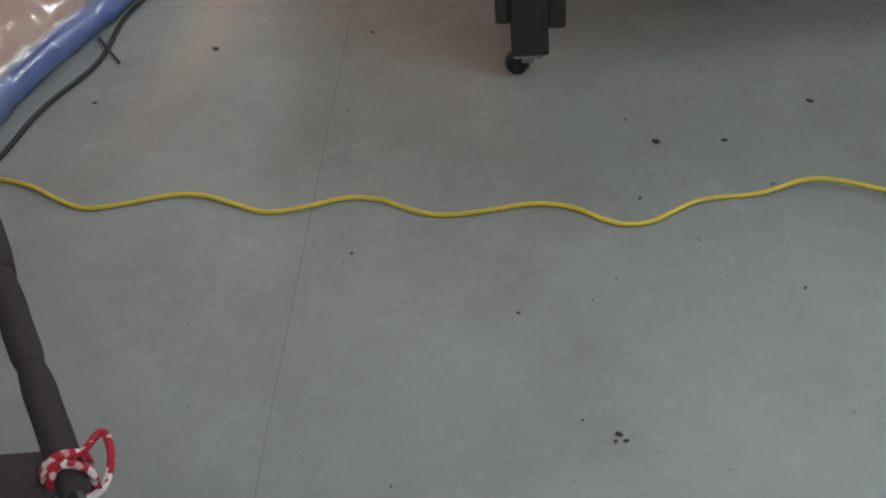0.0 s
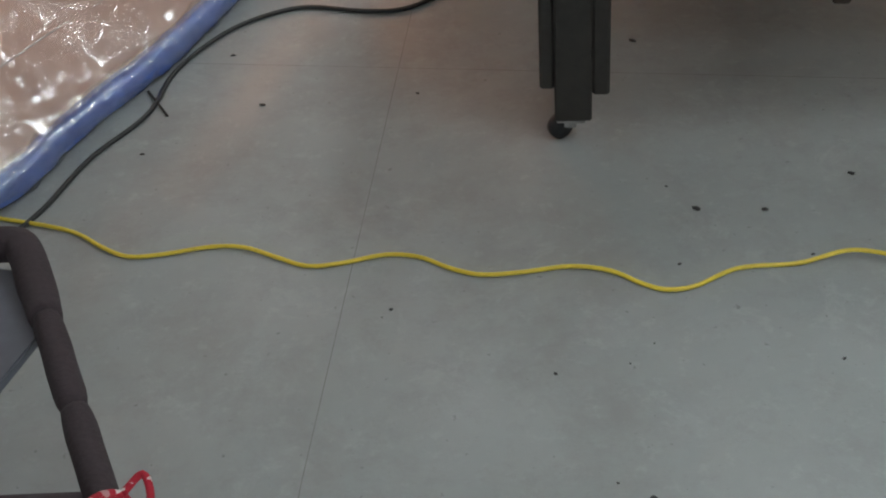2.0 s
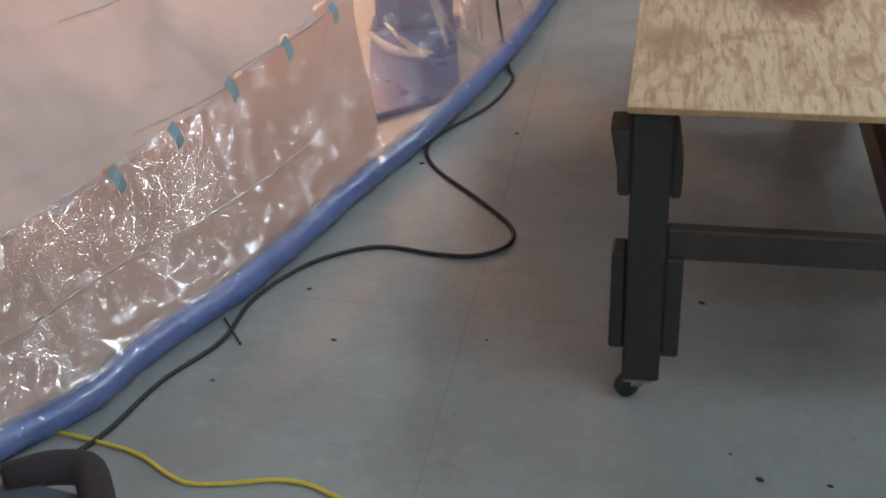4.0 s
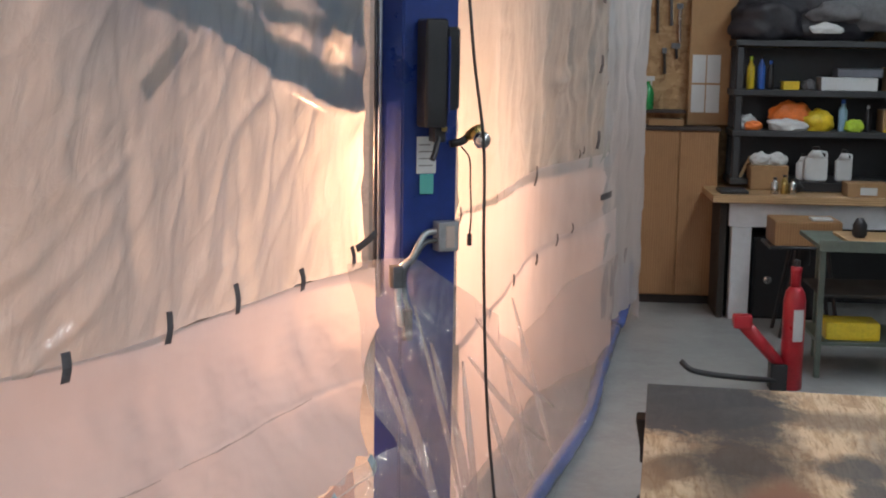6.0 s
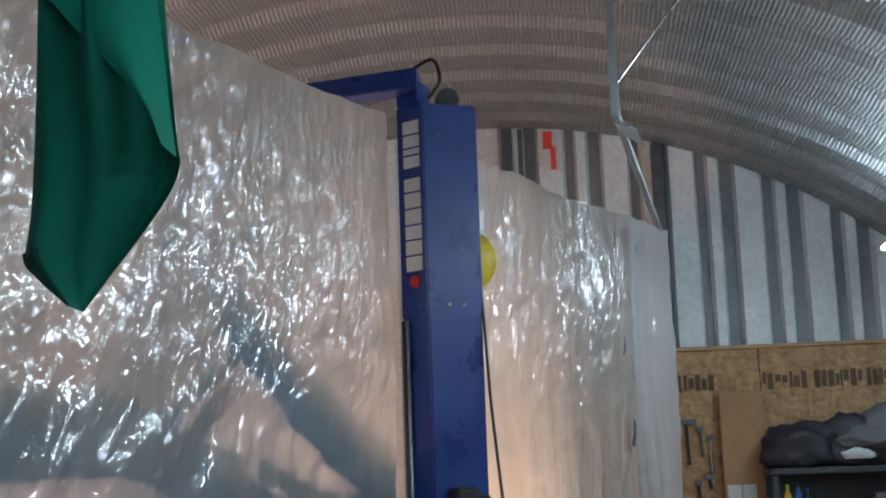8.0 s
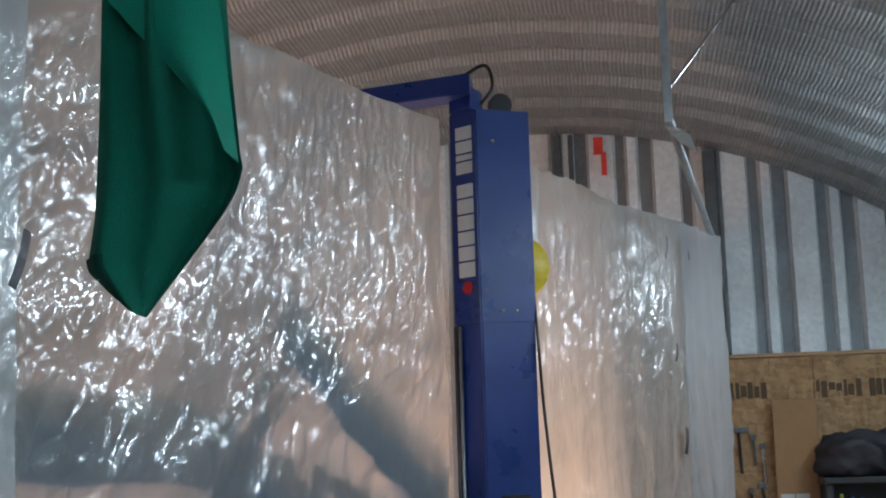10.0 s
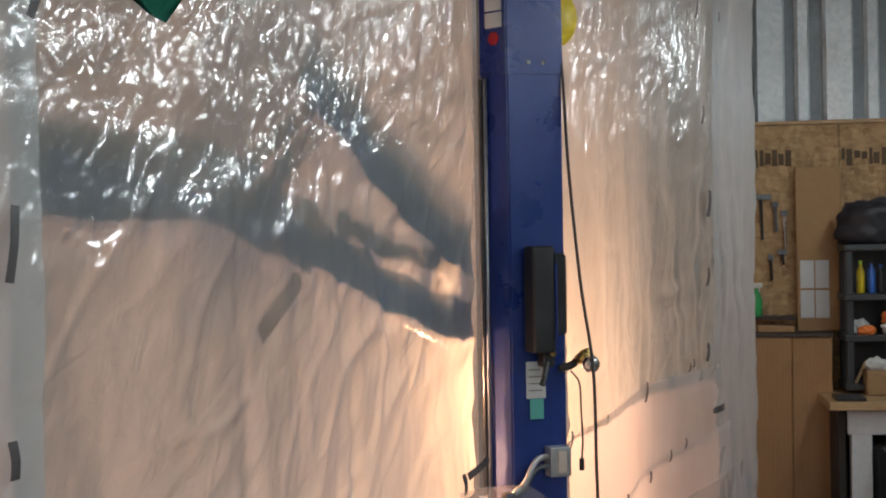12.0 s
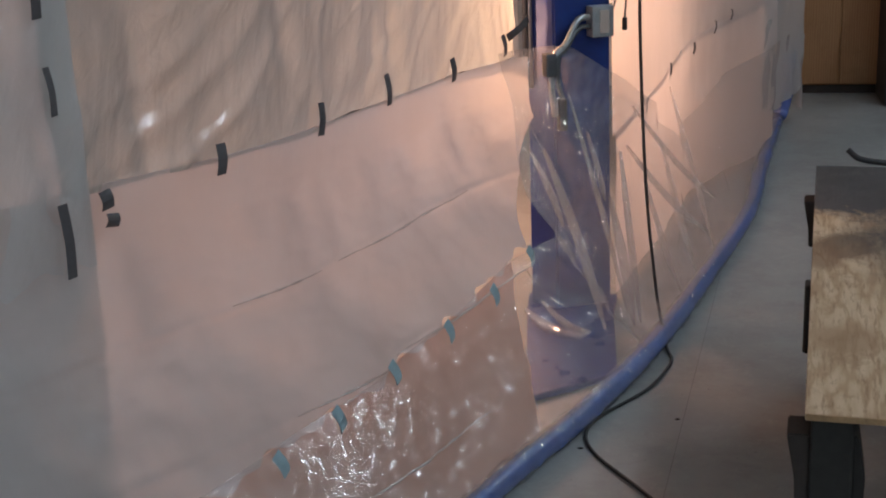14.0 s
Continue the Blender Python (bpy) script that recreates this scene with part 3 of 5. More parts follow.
# creases that gather from the wall down to the tube, where the film lies double
for top, low, wide in (((-0.442, 5.00, 0.73), (-0.185, 4.78, 0.05), 0.011), ((-0.50, 5.0, 0.73), (-0.36, 4.94, 0.42), 0.008), ((-0.27, 5.0, 0.80), (-0.20, 4.99, 0.52), 0.007),
                       ((-0.18, 4.99, 0.54), (-0.075, 4.81, 0.06), 0.011), ((-0.14, 5.01, 0.72), (-0.05, 4.82, 0.07), 0.008), ((-0.515, 4.90, 0.085), (-0.26, 4.72, 0.05), 0.014),
                       ((-0.45, 4.92, 0.115), (-0.24, 4.75, 0.05), 0.009), ((-0.12, 5.10, 0.72), (0.20, 5.52, 0.25), 0.008), ((-0.10, 5.2, 0.86), (0.24, 5.9, 0.30), 0.007),
                       ((-0.06, 5.3, 0.55), (0.10, 5.16, 0.09), 0.007), ((0.0, 5.7, 0.60), (0.16, 5.42, 0.10), 0.008), ((0.03, 6.0, 0.8), (0.24, 5.74, 0.11), 0.007), ((-0.34, 5.0, 0.95), (-0.10, 4.83, 0.10), 0.006)):
    a, b = Vector(top), Vector(low)
    side = (b - a).cross(Vector((0.6, -0.8, 0.2))).normalized()
    run = [a.lerp(b, k / 14) + side * 0.014 * math.sin(math.pi * k / 14) * math.sin(9 * a.x + 3 * a.z) + Vector((0.25, -0.3, -0.5)) * 0.05 * math.sin(math.pi * k / 14) for k in range(15)]
    bm = pipe(run, lambda s, w=wide: 1.7 * w * (0.10 + math.sin(math.pi * min(1, 0.06 + 0.9 * s)) ** 0.8), 8)
    part("fold", bm, FILM_FOLD, over_foot, "milky doubled fold", True)


# long level creases where the packed sheet was folded
for u0, u1, v, wide in ((0.205, 0.25, 0.607, 0.004), (0.262, 0.372, 0.61, 0.0045), (0.195, 0.25, 0.322, 0.005), (0.255, 0.375, 0.337, 0.006), (0.17, 0.275, 0.115, 0.004), (0.05, 0.16, 0.12, 0.004)):
    run = [skirt(u0 + (u1 - u0) * k / 40, v, 0.016, False) for k in range(41)]
    part("fold", pipe(run, lambda s, w=wide: w * (0.25 + 0.75 * math.sin(math.pi * min(1.0, 0.04 + 0.92 * s)) * (0.7 + 0.3 * math.sin(s * 31))), 6), FILM_CREASE, low_sheet, "bright level crease", True)


def board(u, v):
    uu = (0.293 + 0.082 * v) * u
    p = skirt(uu, (0.20 + 0.43 * uu) * v, -0.035, False)
    p.z = max(p.z - 0.03 * (1 - v), 0.004)
    return p


tagged(part("masking_board", surface(120, 10, board), FILM_PAPER, smooth=True), "brown masking paper standing along the enclosure's foot", "paper")

tube = empty("floor_tube", pose(0, 0, 0), "blue film-wrapped tube weighing down the sheeting on the floor", "tube")
part("core", pipe(TUBE, 0.038, 14, 0.16), BLUE_TUBE, tube, smooth=True)
part("wrap", pipe([q + Vector((0, 0, 0.004)) for q in smoothline(TUBE[::2], 4)], 0.0425, 16, 0.30, 3), FILM_WRAP, tube, "loose clear film with bright creases", True)
up = smoothline([(0.70, 9.07, 0.06), (0.74, 9.2, 0.14), (0.76, 9.25, 0.35), (0.77, 9.26, 0.46)], 5)
part("end_bend", pipe(up, 0.05, 12, 0.15), BLUE_TUBE, tube, "upturned blue end of the tube", True)


ROOM = Vector((0.18, -0.2, 1.9))


def strip(p, along_d, normal, length, width, mat, name, label, group):
    """A scrap of tape: a thin, slightly bent strip on a sheet."""
    p = Vector(p)
    p += (ROOM - p).normalized() * 0.085
    d, n = Vector(along_d).normalized(), Vector(normal).normalized()
    s = d.cross(n).normalized()
    bm = bmesh.new()
    jag = [random.uniform(-0.12, 0.12) for _ in range(4)]
    cells = []
    for i in range(5):
        t = i / 4 - 0.5
        lift = 0.004 * math.cos(t * 5)
        cells.append([bm.verts.new(Vector(p) + d * (t * length) + s * (w * width / 2 * (1 + (jag[0] if i == 0 else 0)) + jag[1] * width * t * 0.6) + n * lift) for w in (-1, 1)])
    for a, b in zip(cells, cells[1:]):
        bm.faces.new((a[0], a[1], b[1], b[0]))
    r = bmesh.ops.extrude_face_region(bm, geom=bm.faces[:])
    bmesh.ops.translate(bm, vec=n * 0.0015, verts=[v for v in r["geom"] if isinstance(v, bmesh.types.BMVert)])
    bmesh.ops.recalc_face_normals(bm, faces=bm.faces[:])
    return tagged(part(name, bm, mat), label, "tape", group)


NL = Vector((0.95, -0.30, 0))
UP = Vector((0, 0, 1))
SEAMT, BLUET = "dark grey tape scrap holding the plastic sheets together", "pale blue tape scrap on the clear plastic"
for x, y, z, h, w, a in ((-1.120, 3.23, 1.092, 0.085, 0.04, 0.05), (-0.976, 3.731, 1.103, 0.10, 0.032, 0.1), (-0.858, 4.14, 1.121, 0.105, 0.03, -0.1), (-0.722, 4.61, 1.11, 0.085, 0.034, -0.12), (-0.588, 4.997, 1.141, 0.085, 0.03, -0.2),
                         (-1.325, 2.928, 1.054, 0.05, 0.042, -0.1), (-1.318, 2.936, 0.998, 0.035, 0.045, 0.2), (-1.393, 2.816, 2.116, 0.19, 0.028, 0.12), (-1.395, 2.811, 1.578, 0.095, 0.03, -0.05), (-1.388, 2.823, 1.352, 0.12, 0.02, -0.08), (-1.39, 2.821, 0.972, 0.19, 0.032, -0.03), (-1.393, 2.814, 0.30, 0.11, 0.03, 0.0),
                         (-1.351, 2.885, 2.764, 0.16, 0.03, 0.35)):
    strip((x, y, z), UP + Vector((0.3, 0.95, 0)) * a, NL, h, w, TAPE, "tape_scrap", SEAMT, "tape scraps")
strip((-0.54, 5.06, 1.20), (0.5, 0.5, 0.45), NL, 0.12, 0.035, TAPE, "tape_scrap", SEAMT, "tape scraps")
for x, y, z, h, w in ((-0.185, 5.388, 1.267, 0.075, 0.016), (-0.062, 6.082, 1.273, 0.05, 0.03), (0.119, 7.109, 1.283, 0.11, 0.03), (0.248, 7.55, 1.289, 0.075, 0.04), (0.37, 7.724, 1.363, 0.05, 0.025), (0.395, 7.781, 1.382, 0.05, 0.02),
                      (-0.083, 5.961, 0.721, 0.06, 0.03), (0.02, 6.549, 0.783, 0.08, 0.025), (0.132, 7.179, 0.801, 0.07, 0.03), (0.247, 7.439, 0.883, 0.07, 0.02), (0.338, 7.649, 0.925, 0.06, 0.025),
                      (0.445, 7.863, 3.524, 0.14, 0.03), (0.476, 7.957, 2.883, 0.11, 0.03), (0.509, 8.057, 2.344, 0.16, 0.06), (0.495, 8.016, 1.894, 0.11, 0.05), (0.486, 7.986, 1.433, 0.11, 0.06), (0.595, 8.32, 3.527, 0.08, 0.02)):
    strip((x, y, z), (0.1, 0.1, 1), NL, h, w, TAPE, "tape_scrap", SEAMT, "tape scraps")
strip((0.55, 8.03, 1.084), (0.4, 0.9, 0.05), NL, 0.18, 0.04, TAPE, "tape_scrap", SEAMT, "tape scraps")
for x, y, z in ((-0.516, 4.135, 0.406), (-0.613, 3.793, 0.396), (-0.718, 3.456, 0.386), (-0.814, 3.164, 0.361), (-0.909, 2.917, 0.335), (-0.437, 4.50, 0.437)):
    strip((x, y, z), UP + Vector((-0.2, -0.5, 0)), NL, 0.085, 0.035, BLUETAPE, "tape_scrap", BLUET, "blue tape scraps")

# swing arms of the lift, bars set close to the sheeting to cast its shadows
arms = empty("swing_lift", pose(0, 0, 0), "dark steel lift swing arm seen through plastic sheeting", "car lift")


def bar(a, b, half, name="bar"):
    a, b = Vector(a), Vector(b)
    d = (b - a).normalized()
    n = Vector((0.957, -0.29, 0))
    s = d.cross(n).normalized()
    bm = bmesh.new()
    vs = [bm.verts.new(q + s * half * k + n * (o + 0.0)) for q in (a, b) for k, o in ((-1, -0.03), (1, -0.03), (1, 0.0), (-1, 0.0))]
    for q in ((0, 1, 2, 3), (7, 6, 5, 4), (0, 4, 5, 1), (1, 5, 6, 2), (2, 6, 7, 3), (3, 7, 4, 0)):
        bm.faces.new([vs[k] for k in q])
    bmesh.ops.recalc_face_normals(bm, faces=bm.faces[:])
    part(name, bm, BLUE, arms)


bar((-1.37, 2.92, 2.27), (-0.956, 3.953, 2.069), 0.10, "outer_tube")
bar((-1.004, 3.777, 2.121), (-0.613, 5.085, 1.73), 0.062, "lower_rail")
bar((-0.916, 4.101, 2.13), (-0.674, 4.908, 1.978), 0.022, "upper_rail")
for a, b in (((-0.804, 4.503, 2.10), (-0.813, 4.469, 1.94)), ((-0.696, 4.843, 1.97), (-0.707, 4.813, 1.82)), ((-0.843, 4.363, 2.13), (-0.867, 4.279, 2.02))):
    bar(a, b, 0.016, "rung")
bar((-0.965, 3.93, 2.63), (-0.609, 5.097, 1.994), 0.085, "second_arm")
bar((-1.064, 3.587, 2.26), (-0.947, 3.986, 2.509), 0.014, "brace_strap")
bar((-1.022, 3.719, 2.239), (-0.947, 3.984, 2.407), 0.022, "brace_strap")
bar((-1.048, 3.637, 1.78), (-0.981, 3.859, 1.95), 0.022, "brace_strap")
bar((-0.607, 5.101, 2.088), (-0.603, 5.116, 1.681), 0.06, "pivot_block")
# ---- lift column ----
C, R, L = Vector((-0.405, 5.09)), Vector((-0.19, 5.20)), Vector((-0.525, 5.17))
B = R + L - C
column = empty("lift_column", pose(0, 0, 0), "tall blue enamelled steel car lift column with overhead beam", "car lift")
part("post", prism([L, C, R, B], 0.0, 2.80, 0.006), BLUE, column)
# added plate that carries the column's blue across the floor to the tube
part("foot_blue_fill", prism([Vector(q) for q in ((-0.55, 5.30), (-0.535, 5.10), (-0.42, 4.14), (-0.115, 4.40), (-0.175, 5.10), (-0.17, 5.30))], 0.0, 0.025, 0.004), BLUE, column, "added blue plate carrying the column's blue to the tube")


def grown(k):
    mid = (L + C + R + B) / 4
    return [mid + (q - mid) * k for q in (L, C, R, B)]


part("top_shroud", prism(grown(1.03), 2.79, 3.70, 0.005), BLUE, column, "blue upper cover with a white lettered stripe")
fx, fn = (R - C).normalized(), Vector(((R - C).y, -(R - C).x)).normalized()
lx, ln = (C - L).normalized(), Vector(((C - L).y, -(C - L).x)).normalized()


def on_face(o, ex, en, u, z, out=0.0):
    """A place on an upright face: u along it, z up, out from it."""
    q = o + ex * u + en * out
    return Vector((q.x, q.y, z))


def face_frame(o, ex, en, u, z, out=0.0):
    p = on_face(o, ex, en, u, z, out)
    return Matrix(((ex.x, en.x, 0, p.x), (ex.y, en.y, 0, p.y), (0, 0, 1, p.z), (0, 0, 0, 1)))


# upright white stripe of plain blocks, and a red mark under it
z = 2.985
for k, h in enumerate((0.062, 0.058, 0.056, 0.062, 0.062, 0.056, 0.0, 0.05, 0.024, 0.05, 0.056)):
    if h:
        part("white_block", box(0.035, 0.125, 0.0, 0.003, z, z + h, 0.001, 1, face_frame(L, lx, ln, 0, 0, 0.005)), PAPER, column, "white painted bar on the cover")
    z += (h or 0.03) + 0.008
part("red_mark", lathe([(0.03, 0), (0.03, 0.003)], 6, face_frame(L, lx, ln, 0.08, 2.94, 0.005) @ pose(0, 0, 0, -90)), RED, column, "small red emblem")
for u in (0.09, 0.155):
    part("bolt", lathe([(0.009, 0), (0.009, 0.008), (0.005, 0.011)], 8, face_frame(C, fx, fn, u, 2.84, 0.004) @ pose(0, 0, 0, -90)), STEEL, column, "bright bolt head")
part("bolt", lathe([(0.009, 0), (0.009, 0.008), (0.005, 0.011)], 8, face_frame(C, fx, fn, 0.07, 3.56, 0.004) @ pose(0, 0, 0, -90)), STEEL, column, "bright bolt head")
part("beam_bracket", prism([L + Vector((-0.0, -0.01)), C + Vector((-0.02, -0.02)), C + Vector((0.02, 0.12)), L + Vector((0.05, 0.15))], 3.70, 3.80, 0.004), BLUE, column)
part("overhead_beam", prism([Vector((-0.42, 5.03)), Vector((-0.42, 5.17)), Vector((-3.2, 5.9)), Vector((-3.2, 5.76))], 3.755, 3.84, 0.005), BLUE, column, "blue overhead cross beam")
part("hose", pipe(smoothline([(-0.38, 5.1, 3.72), (-0.33, 5.12, 3.80), (-0.36, 5.14, 3.90), (-0.45, 5.16, 3.87), (-0.55, 5.2, 3.82)], 6), 0.008, 8), RUBBER, column, "black hose loop", True)
part("pulley", lathe([(0.05, -0.02), (0.05, 0.02)], 14, pose(-0.31, 5.2, 3.735, 90, 0, 20)), BLACK, column)
for off, zz in ((0.012, 2.78), (0.034, 2.78)):
    q = on_face(L, lx, ln, off, 0, 0.012)
    part("guide_cable", pipe([(q.x, q.y, 0.95), (q.x, q.y, 1.9), (q.x, q.y, zz)], 0.008, 8), DARKZ if off < 0.02 else ZINC, column, "steel cable down the column's edge", True)

power = empty("lift_motor", pose(0, 0, 0), "black lift motor housing bolted to the blue column", "motor")
fm = face_frame(C, fx, fn, 0, 0, 0.006)
part("housing", box(0.055, 0.15, 0.0, 0.11, 1.66, 2.09, 0.02, 3, fm), BLACK, power, smooth=False)
part("side_cover", prism([(0.15, 0.0), (0.15, 0.10), (0.20, 0.09), (0.225, 0.05), (0.225, 0.0)], 1.73, 2.06, 0.008, fm), BLACK, power)
part("cover_stripe", box(0.150, 0.158, 0.1, 0.112, 1.72, 2.02, 0.002, 1, fm), BLUE, power, "thin blue edge strip")
part("lower_valve", box(0.11, 0.16, 0.0, 0.07, 1.60, 1.66, 0.01, 2, fm), BLACK, power)
part("lever", pipe([fm @ Vector((0.13, 0.06, 1.62)), fm @ Vector((0.10, 0.10, 1.56)), fm @ Vector((0.085, 0.11, 1.535))], 0.012, 8), BLACK, power)
part("knob", lathe([(0.004, -0.012), (0.012, -0.008), (0.012, 0.008), (0.004, 0.012)], 10, fm @ pose(0.15, 0.075, 1.655)), BRASS, power)
card = empty("instruction_card", pose(0, 0, 0), "white paper card taped to the lift column", "paper")
part("sheet", box(0.06, 0.145, 0.0, 0.003, 1.47, 1.62, 0.001, 1, fm), PAPER, card)
for k in range(4):
    part("text_line", box(0.07, 0.13 - 0.01 * (k % 2), 0.003, 0.0042, 1.50 + k * 0.028, 1.505 + k * 0.028, 0, 1, fm), SEAM, card, "line of faint unreadable print")
tagged(part("note", box(0.075, 0.135, 0.0, 0.003, 1.385, 1.468, 0.001, 1, fm), TEAL), "teal paper tag on the lift column", "paper")

light_clip = empty("clamp_light", pose(0, 0, 0), "small clamp work light with a shiny ball head", "work light")
part("arm", pipe(smoothline([fm @ Vector((0.20, 0.02, 1.59)), fm @ Vector((0.25, 0.02, 1.60)), fm @ Vector((0.29, 0.01, 1.625))], 5), 0.016, 10), BLACK, light_clip, smooth=True)
part("socket", lathe([(0.02, -0.035), (0.03, 0.0), (0.03, 0.03)], 14, pose(-0.115, 5.17, 1.635, 70, 0, 60)), BRASS, light_clip, smooth=True)
part("head", lathe([(0.002, -0.036), (0.02, -0.031), (0.034, -0.012), (0.036, 0.008), (0.026, 0.026), (0.012, 0.035), (0.002, 0.036)], 20, pose(-0.085, 5.12, 1.61)), STEEL, light_clip, "chrome ball lamp head", True)
part("cord", pipe(smoothline([(-0.17, 5.16, 1.58), (-0.135, 5.15, 1.53), (-0.13, 5.15, 1.42), (-0.125, 5.15, 1.30), (-0.13, 5.15, 1.22)], 6), 0.004, 6), RUBBER, light_clip, smooth=True)
part("plug", box(-0.14, -0.12, 5.14, 5.16, 1.175, 1.225, 0.005, 2), BLACK, light_clip)

outlet = empty("outlet_box", pose(0, 0, 0), "grey steel electrical box with curved conduits on the lift column", "junction box")
part("box_body", box(0.135, 0.225, 0.0, 0.07, 1.155, 1.275, 0.006, 2, fm), ZINC, outlet)
part("cover_plate", box(0.165, 0.205, 0.07, 0.074, 1.17, 1.26, 0.002, 1, fm), INNER, outlet)
for k, (dz, r) in enumerate(((0.0, 0.013), (0.035, 0.010))):
    pts = smoothline([fm @ Vector((0.14, 0.035 + 0.01 * k, 1.235 - dz)), fm @ Vector((0.08, 0.05, 1.225 - dz)), fm @ Vector((0.02, 0.07, 1.14 - dz * 0.6)), fm @ Vector((-0.035 + 0.02 * k, 0.08, 1.09)), fm @ Vector((-0.045 + 0.03 * k, 0.08, 0.98)), fm @ Vector((-0.03 + 0.04 * k, 0.08, 0.86 + 0.05 * k))], 6)
    part("conduit", pipe(pts, r, 10), ZINC if k == 0 else DARKZ, outlet, "curved metal conduit", True)
part("clamp", box(-0.075, -0.03, 0.05, 0.11, 1.02, 1.11, 0.01, 2, fm), DARKZ, outlet)
part("hanging_plug", box(-0.02, 0.015, 0.06, 0.10, 0.80, 0.93, 0.01, 2, fm), BLACK, outlet)

reel = empty("cord_reel", pose(0, 0, 0), "yellow cord reel mounted behind the lift column", "cord reel")
part("disc", lathe([(0.04, -0.03), (0.135, -0.028), (0.14, 0), (0.135, 0.028), (0.04, 0.03)], 28, pose(-0.27, 5.34, 3.05, 90, 0, 12)), YELLOWP, reel, smooth=True)
part("hub", lathe([(0.03, -0.045), (0.03, 0.045)], 12, pose(-0.27, 5.34, 3.05, 90, 0, 12)), BLACK, reel)
hang_line = smoothline([(-0.20, 5.22, 2.95), (-0.185, 5.19, 2.75), (-0.165, 5.15, 2.4), (-0.12, 5.06, 1.95), (-0.07, 4.98, 1.6), (-0.06, 4.93, 1.2), (-0.045, 4.90, 0.8), (-0.025, 4.87, 0.5), (0.01, 4.82, 0.2), (0.035, 4.775, 0.07), (0.055, 4.70, 0.012), (0.075, 4.6, 0.007), (0.06, 4.496, 0.007), (-0.005, 4.294, 0.007), (-0.15, 4.049, 0.007), (-0.19, 3.901, 0.007), (-0.144, 3.743, 0.007), (0.017, 3.501, 0.007), (0.111, 3.334, 0.007), (0.106, 3.22, 0.007), (0.02, 3.152, 0.007), (-0.094, 3.155, 0.007), (-0.262, 3.196, 0.007), (-0.405, 3.13, 0.007), (-0.50, 3.02, 0.007), (-0.575, 2.86, 0.007), (-0.61, 2.66, 0.007), (-0.715, 2.47, 0.007), (-0.785, 2.26, 0.007), (-0.86, 2.15, 0.007), (-1.02, 2.08, 0.007)], 8)
tagged(part("extension_cable", pipe(hang_line, 0.0064, 8), RUBBER, smooth=True), "black extension cord dropping from the reel and snaking over the floor", "cable")
yl = [(-1.1, 2.31), (-0.93, 2.27), (-0.76, 2.218), (-0.676, 2.179), (-0.61, 2.125), (-0.548, 2.089), (-0.475, 2.09), (-0.368, 2.109), (-0.293, 2.1), (-0.22, 2.06), (-0.154, 2.026), (-0.083, 2.029), (0.012, 2.051), (0.084, 2.038), (0.15, 1.995), (0.213, 1.969), (0.295, 1.97), (0.401, 1.982), (0.481, 1.961), (0.54, 1.915), (0.587, 1.893), (0.646, 1.9), (0.74, 1.95), (0.863, 1.957), (0.96, 1.975), (1.026, 1.964), (1.115, 1.919), (1.3, 1.86), (1.6, 1.84)]
tagged(part("floor_cable", pipe(smoothline([(x, y - 0.009, 0.0062 + (0.012 if 0.9 < x < 1.12 else 0)) for x, y in yl], 6), 0.0048, 10), YELLOW, smooth=True), "yellow extension cord lying in waves on the floor", "cable")

# crumbs and scraps on the floor
for k, (x, y, s) in enumerate(((0.07, 2.704, 0.009), (0.633, 2.913, 0.016), (-0.321, 2.687, 0.014), (0.687, 2.157, 0.016), (0.833, 2.142, 0.013), (1.045, 2.261, 0.015), (0.348, 1.657, 0.009), (0.03, 1.867, 0.008), (0.437, 1.378, 0.006), (0.889, 1.664, 0.008), (-0.592, 2.488, 0.01), (0.491, 1.676, 0.005), (0.624, 1.969, 0.008), (0.012, 1.844, 0.004),
                               (0.494, 1.34, 0.014), (0.505, 1.325, 0.01), (0.487, 1.325, 0.009), (0.105, 1.265, 0.005), (0.543, 1.73, 0.005), (0.634, 2.247, 0.007), (0.107, 4.059, 0.012), (-0.199, 3.798, 0.016), (-0.43, 2.95, 0.012), (0.9, 1.98, 0.008))):
    bm = bmesh.new()
    bmesh.ops.create_icosphere(bm, subdivisions=1, radius=s * 0.5)
    for v in bm.verts:
        v.co = Vector((v.co.x * (1 + 0.7 * random.random()), v.co.y * (0.6 + 0.5 * random.random()), max(-0.1 * s, v.co.z * 0.45)))
    bm.transform(pose(x, y, 0.1 * s + 0.001, 0, 0, random.uniform(0, 180)))
    tagged(part("debris_crumb", bm, RUBBER if k % 4 else TIMBER), "tiny dark crumb of dirt on the floor", "debris", "floor crumbs")
tagged(part("twig", pipe([(-0.628, 2.78, 0.004), (-0.60, 2.725, 0.01), (-0.558, 2.655, 0.004)], 0.0035, 6), TIMBER), "thin dark stick lying by the tube", "stick")

# ---- plywood table ----
table = empty("work_table", pose(0.383, 2.416, 0), "worn plywood work table on dark castered timber legs", "table")
table.rotation_euler[2] = radians(-5.0)
TW, TL = 1.22, 2.20
part("tabletop", box(0, TW, 0, TL, 0.742, 0.757, 0.002), [PLY], table, "scorched, stained plywood top")
part("top_edge", box(0.002, TW - 0.002, -0.003, 0.0, 0.7425, 0.7565, 0.0005), PLYEDGE, table, "bare plywood edge")


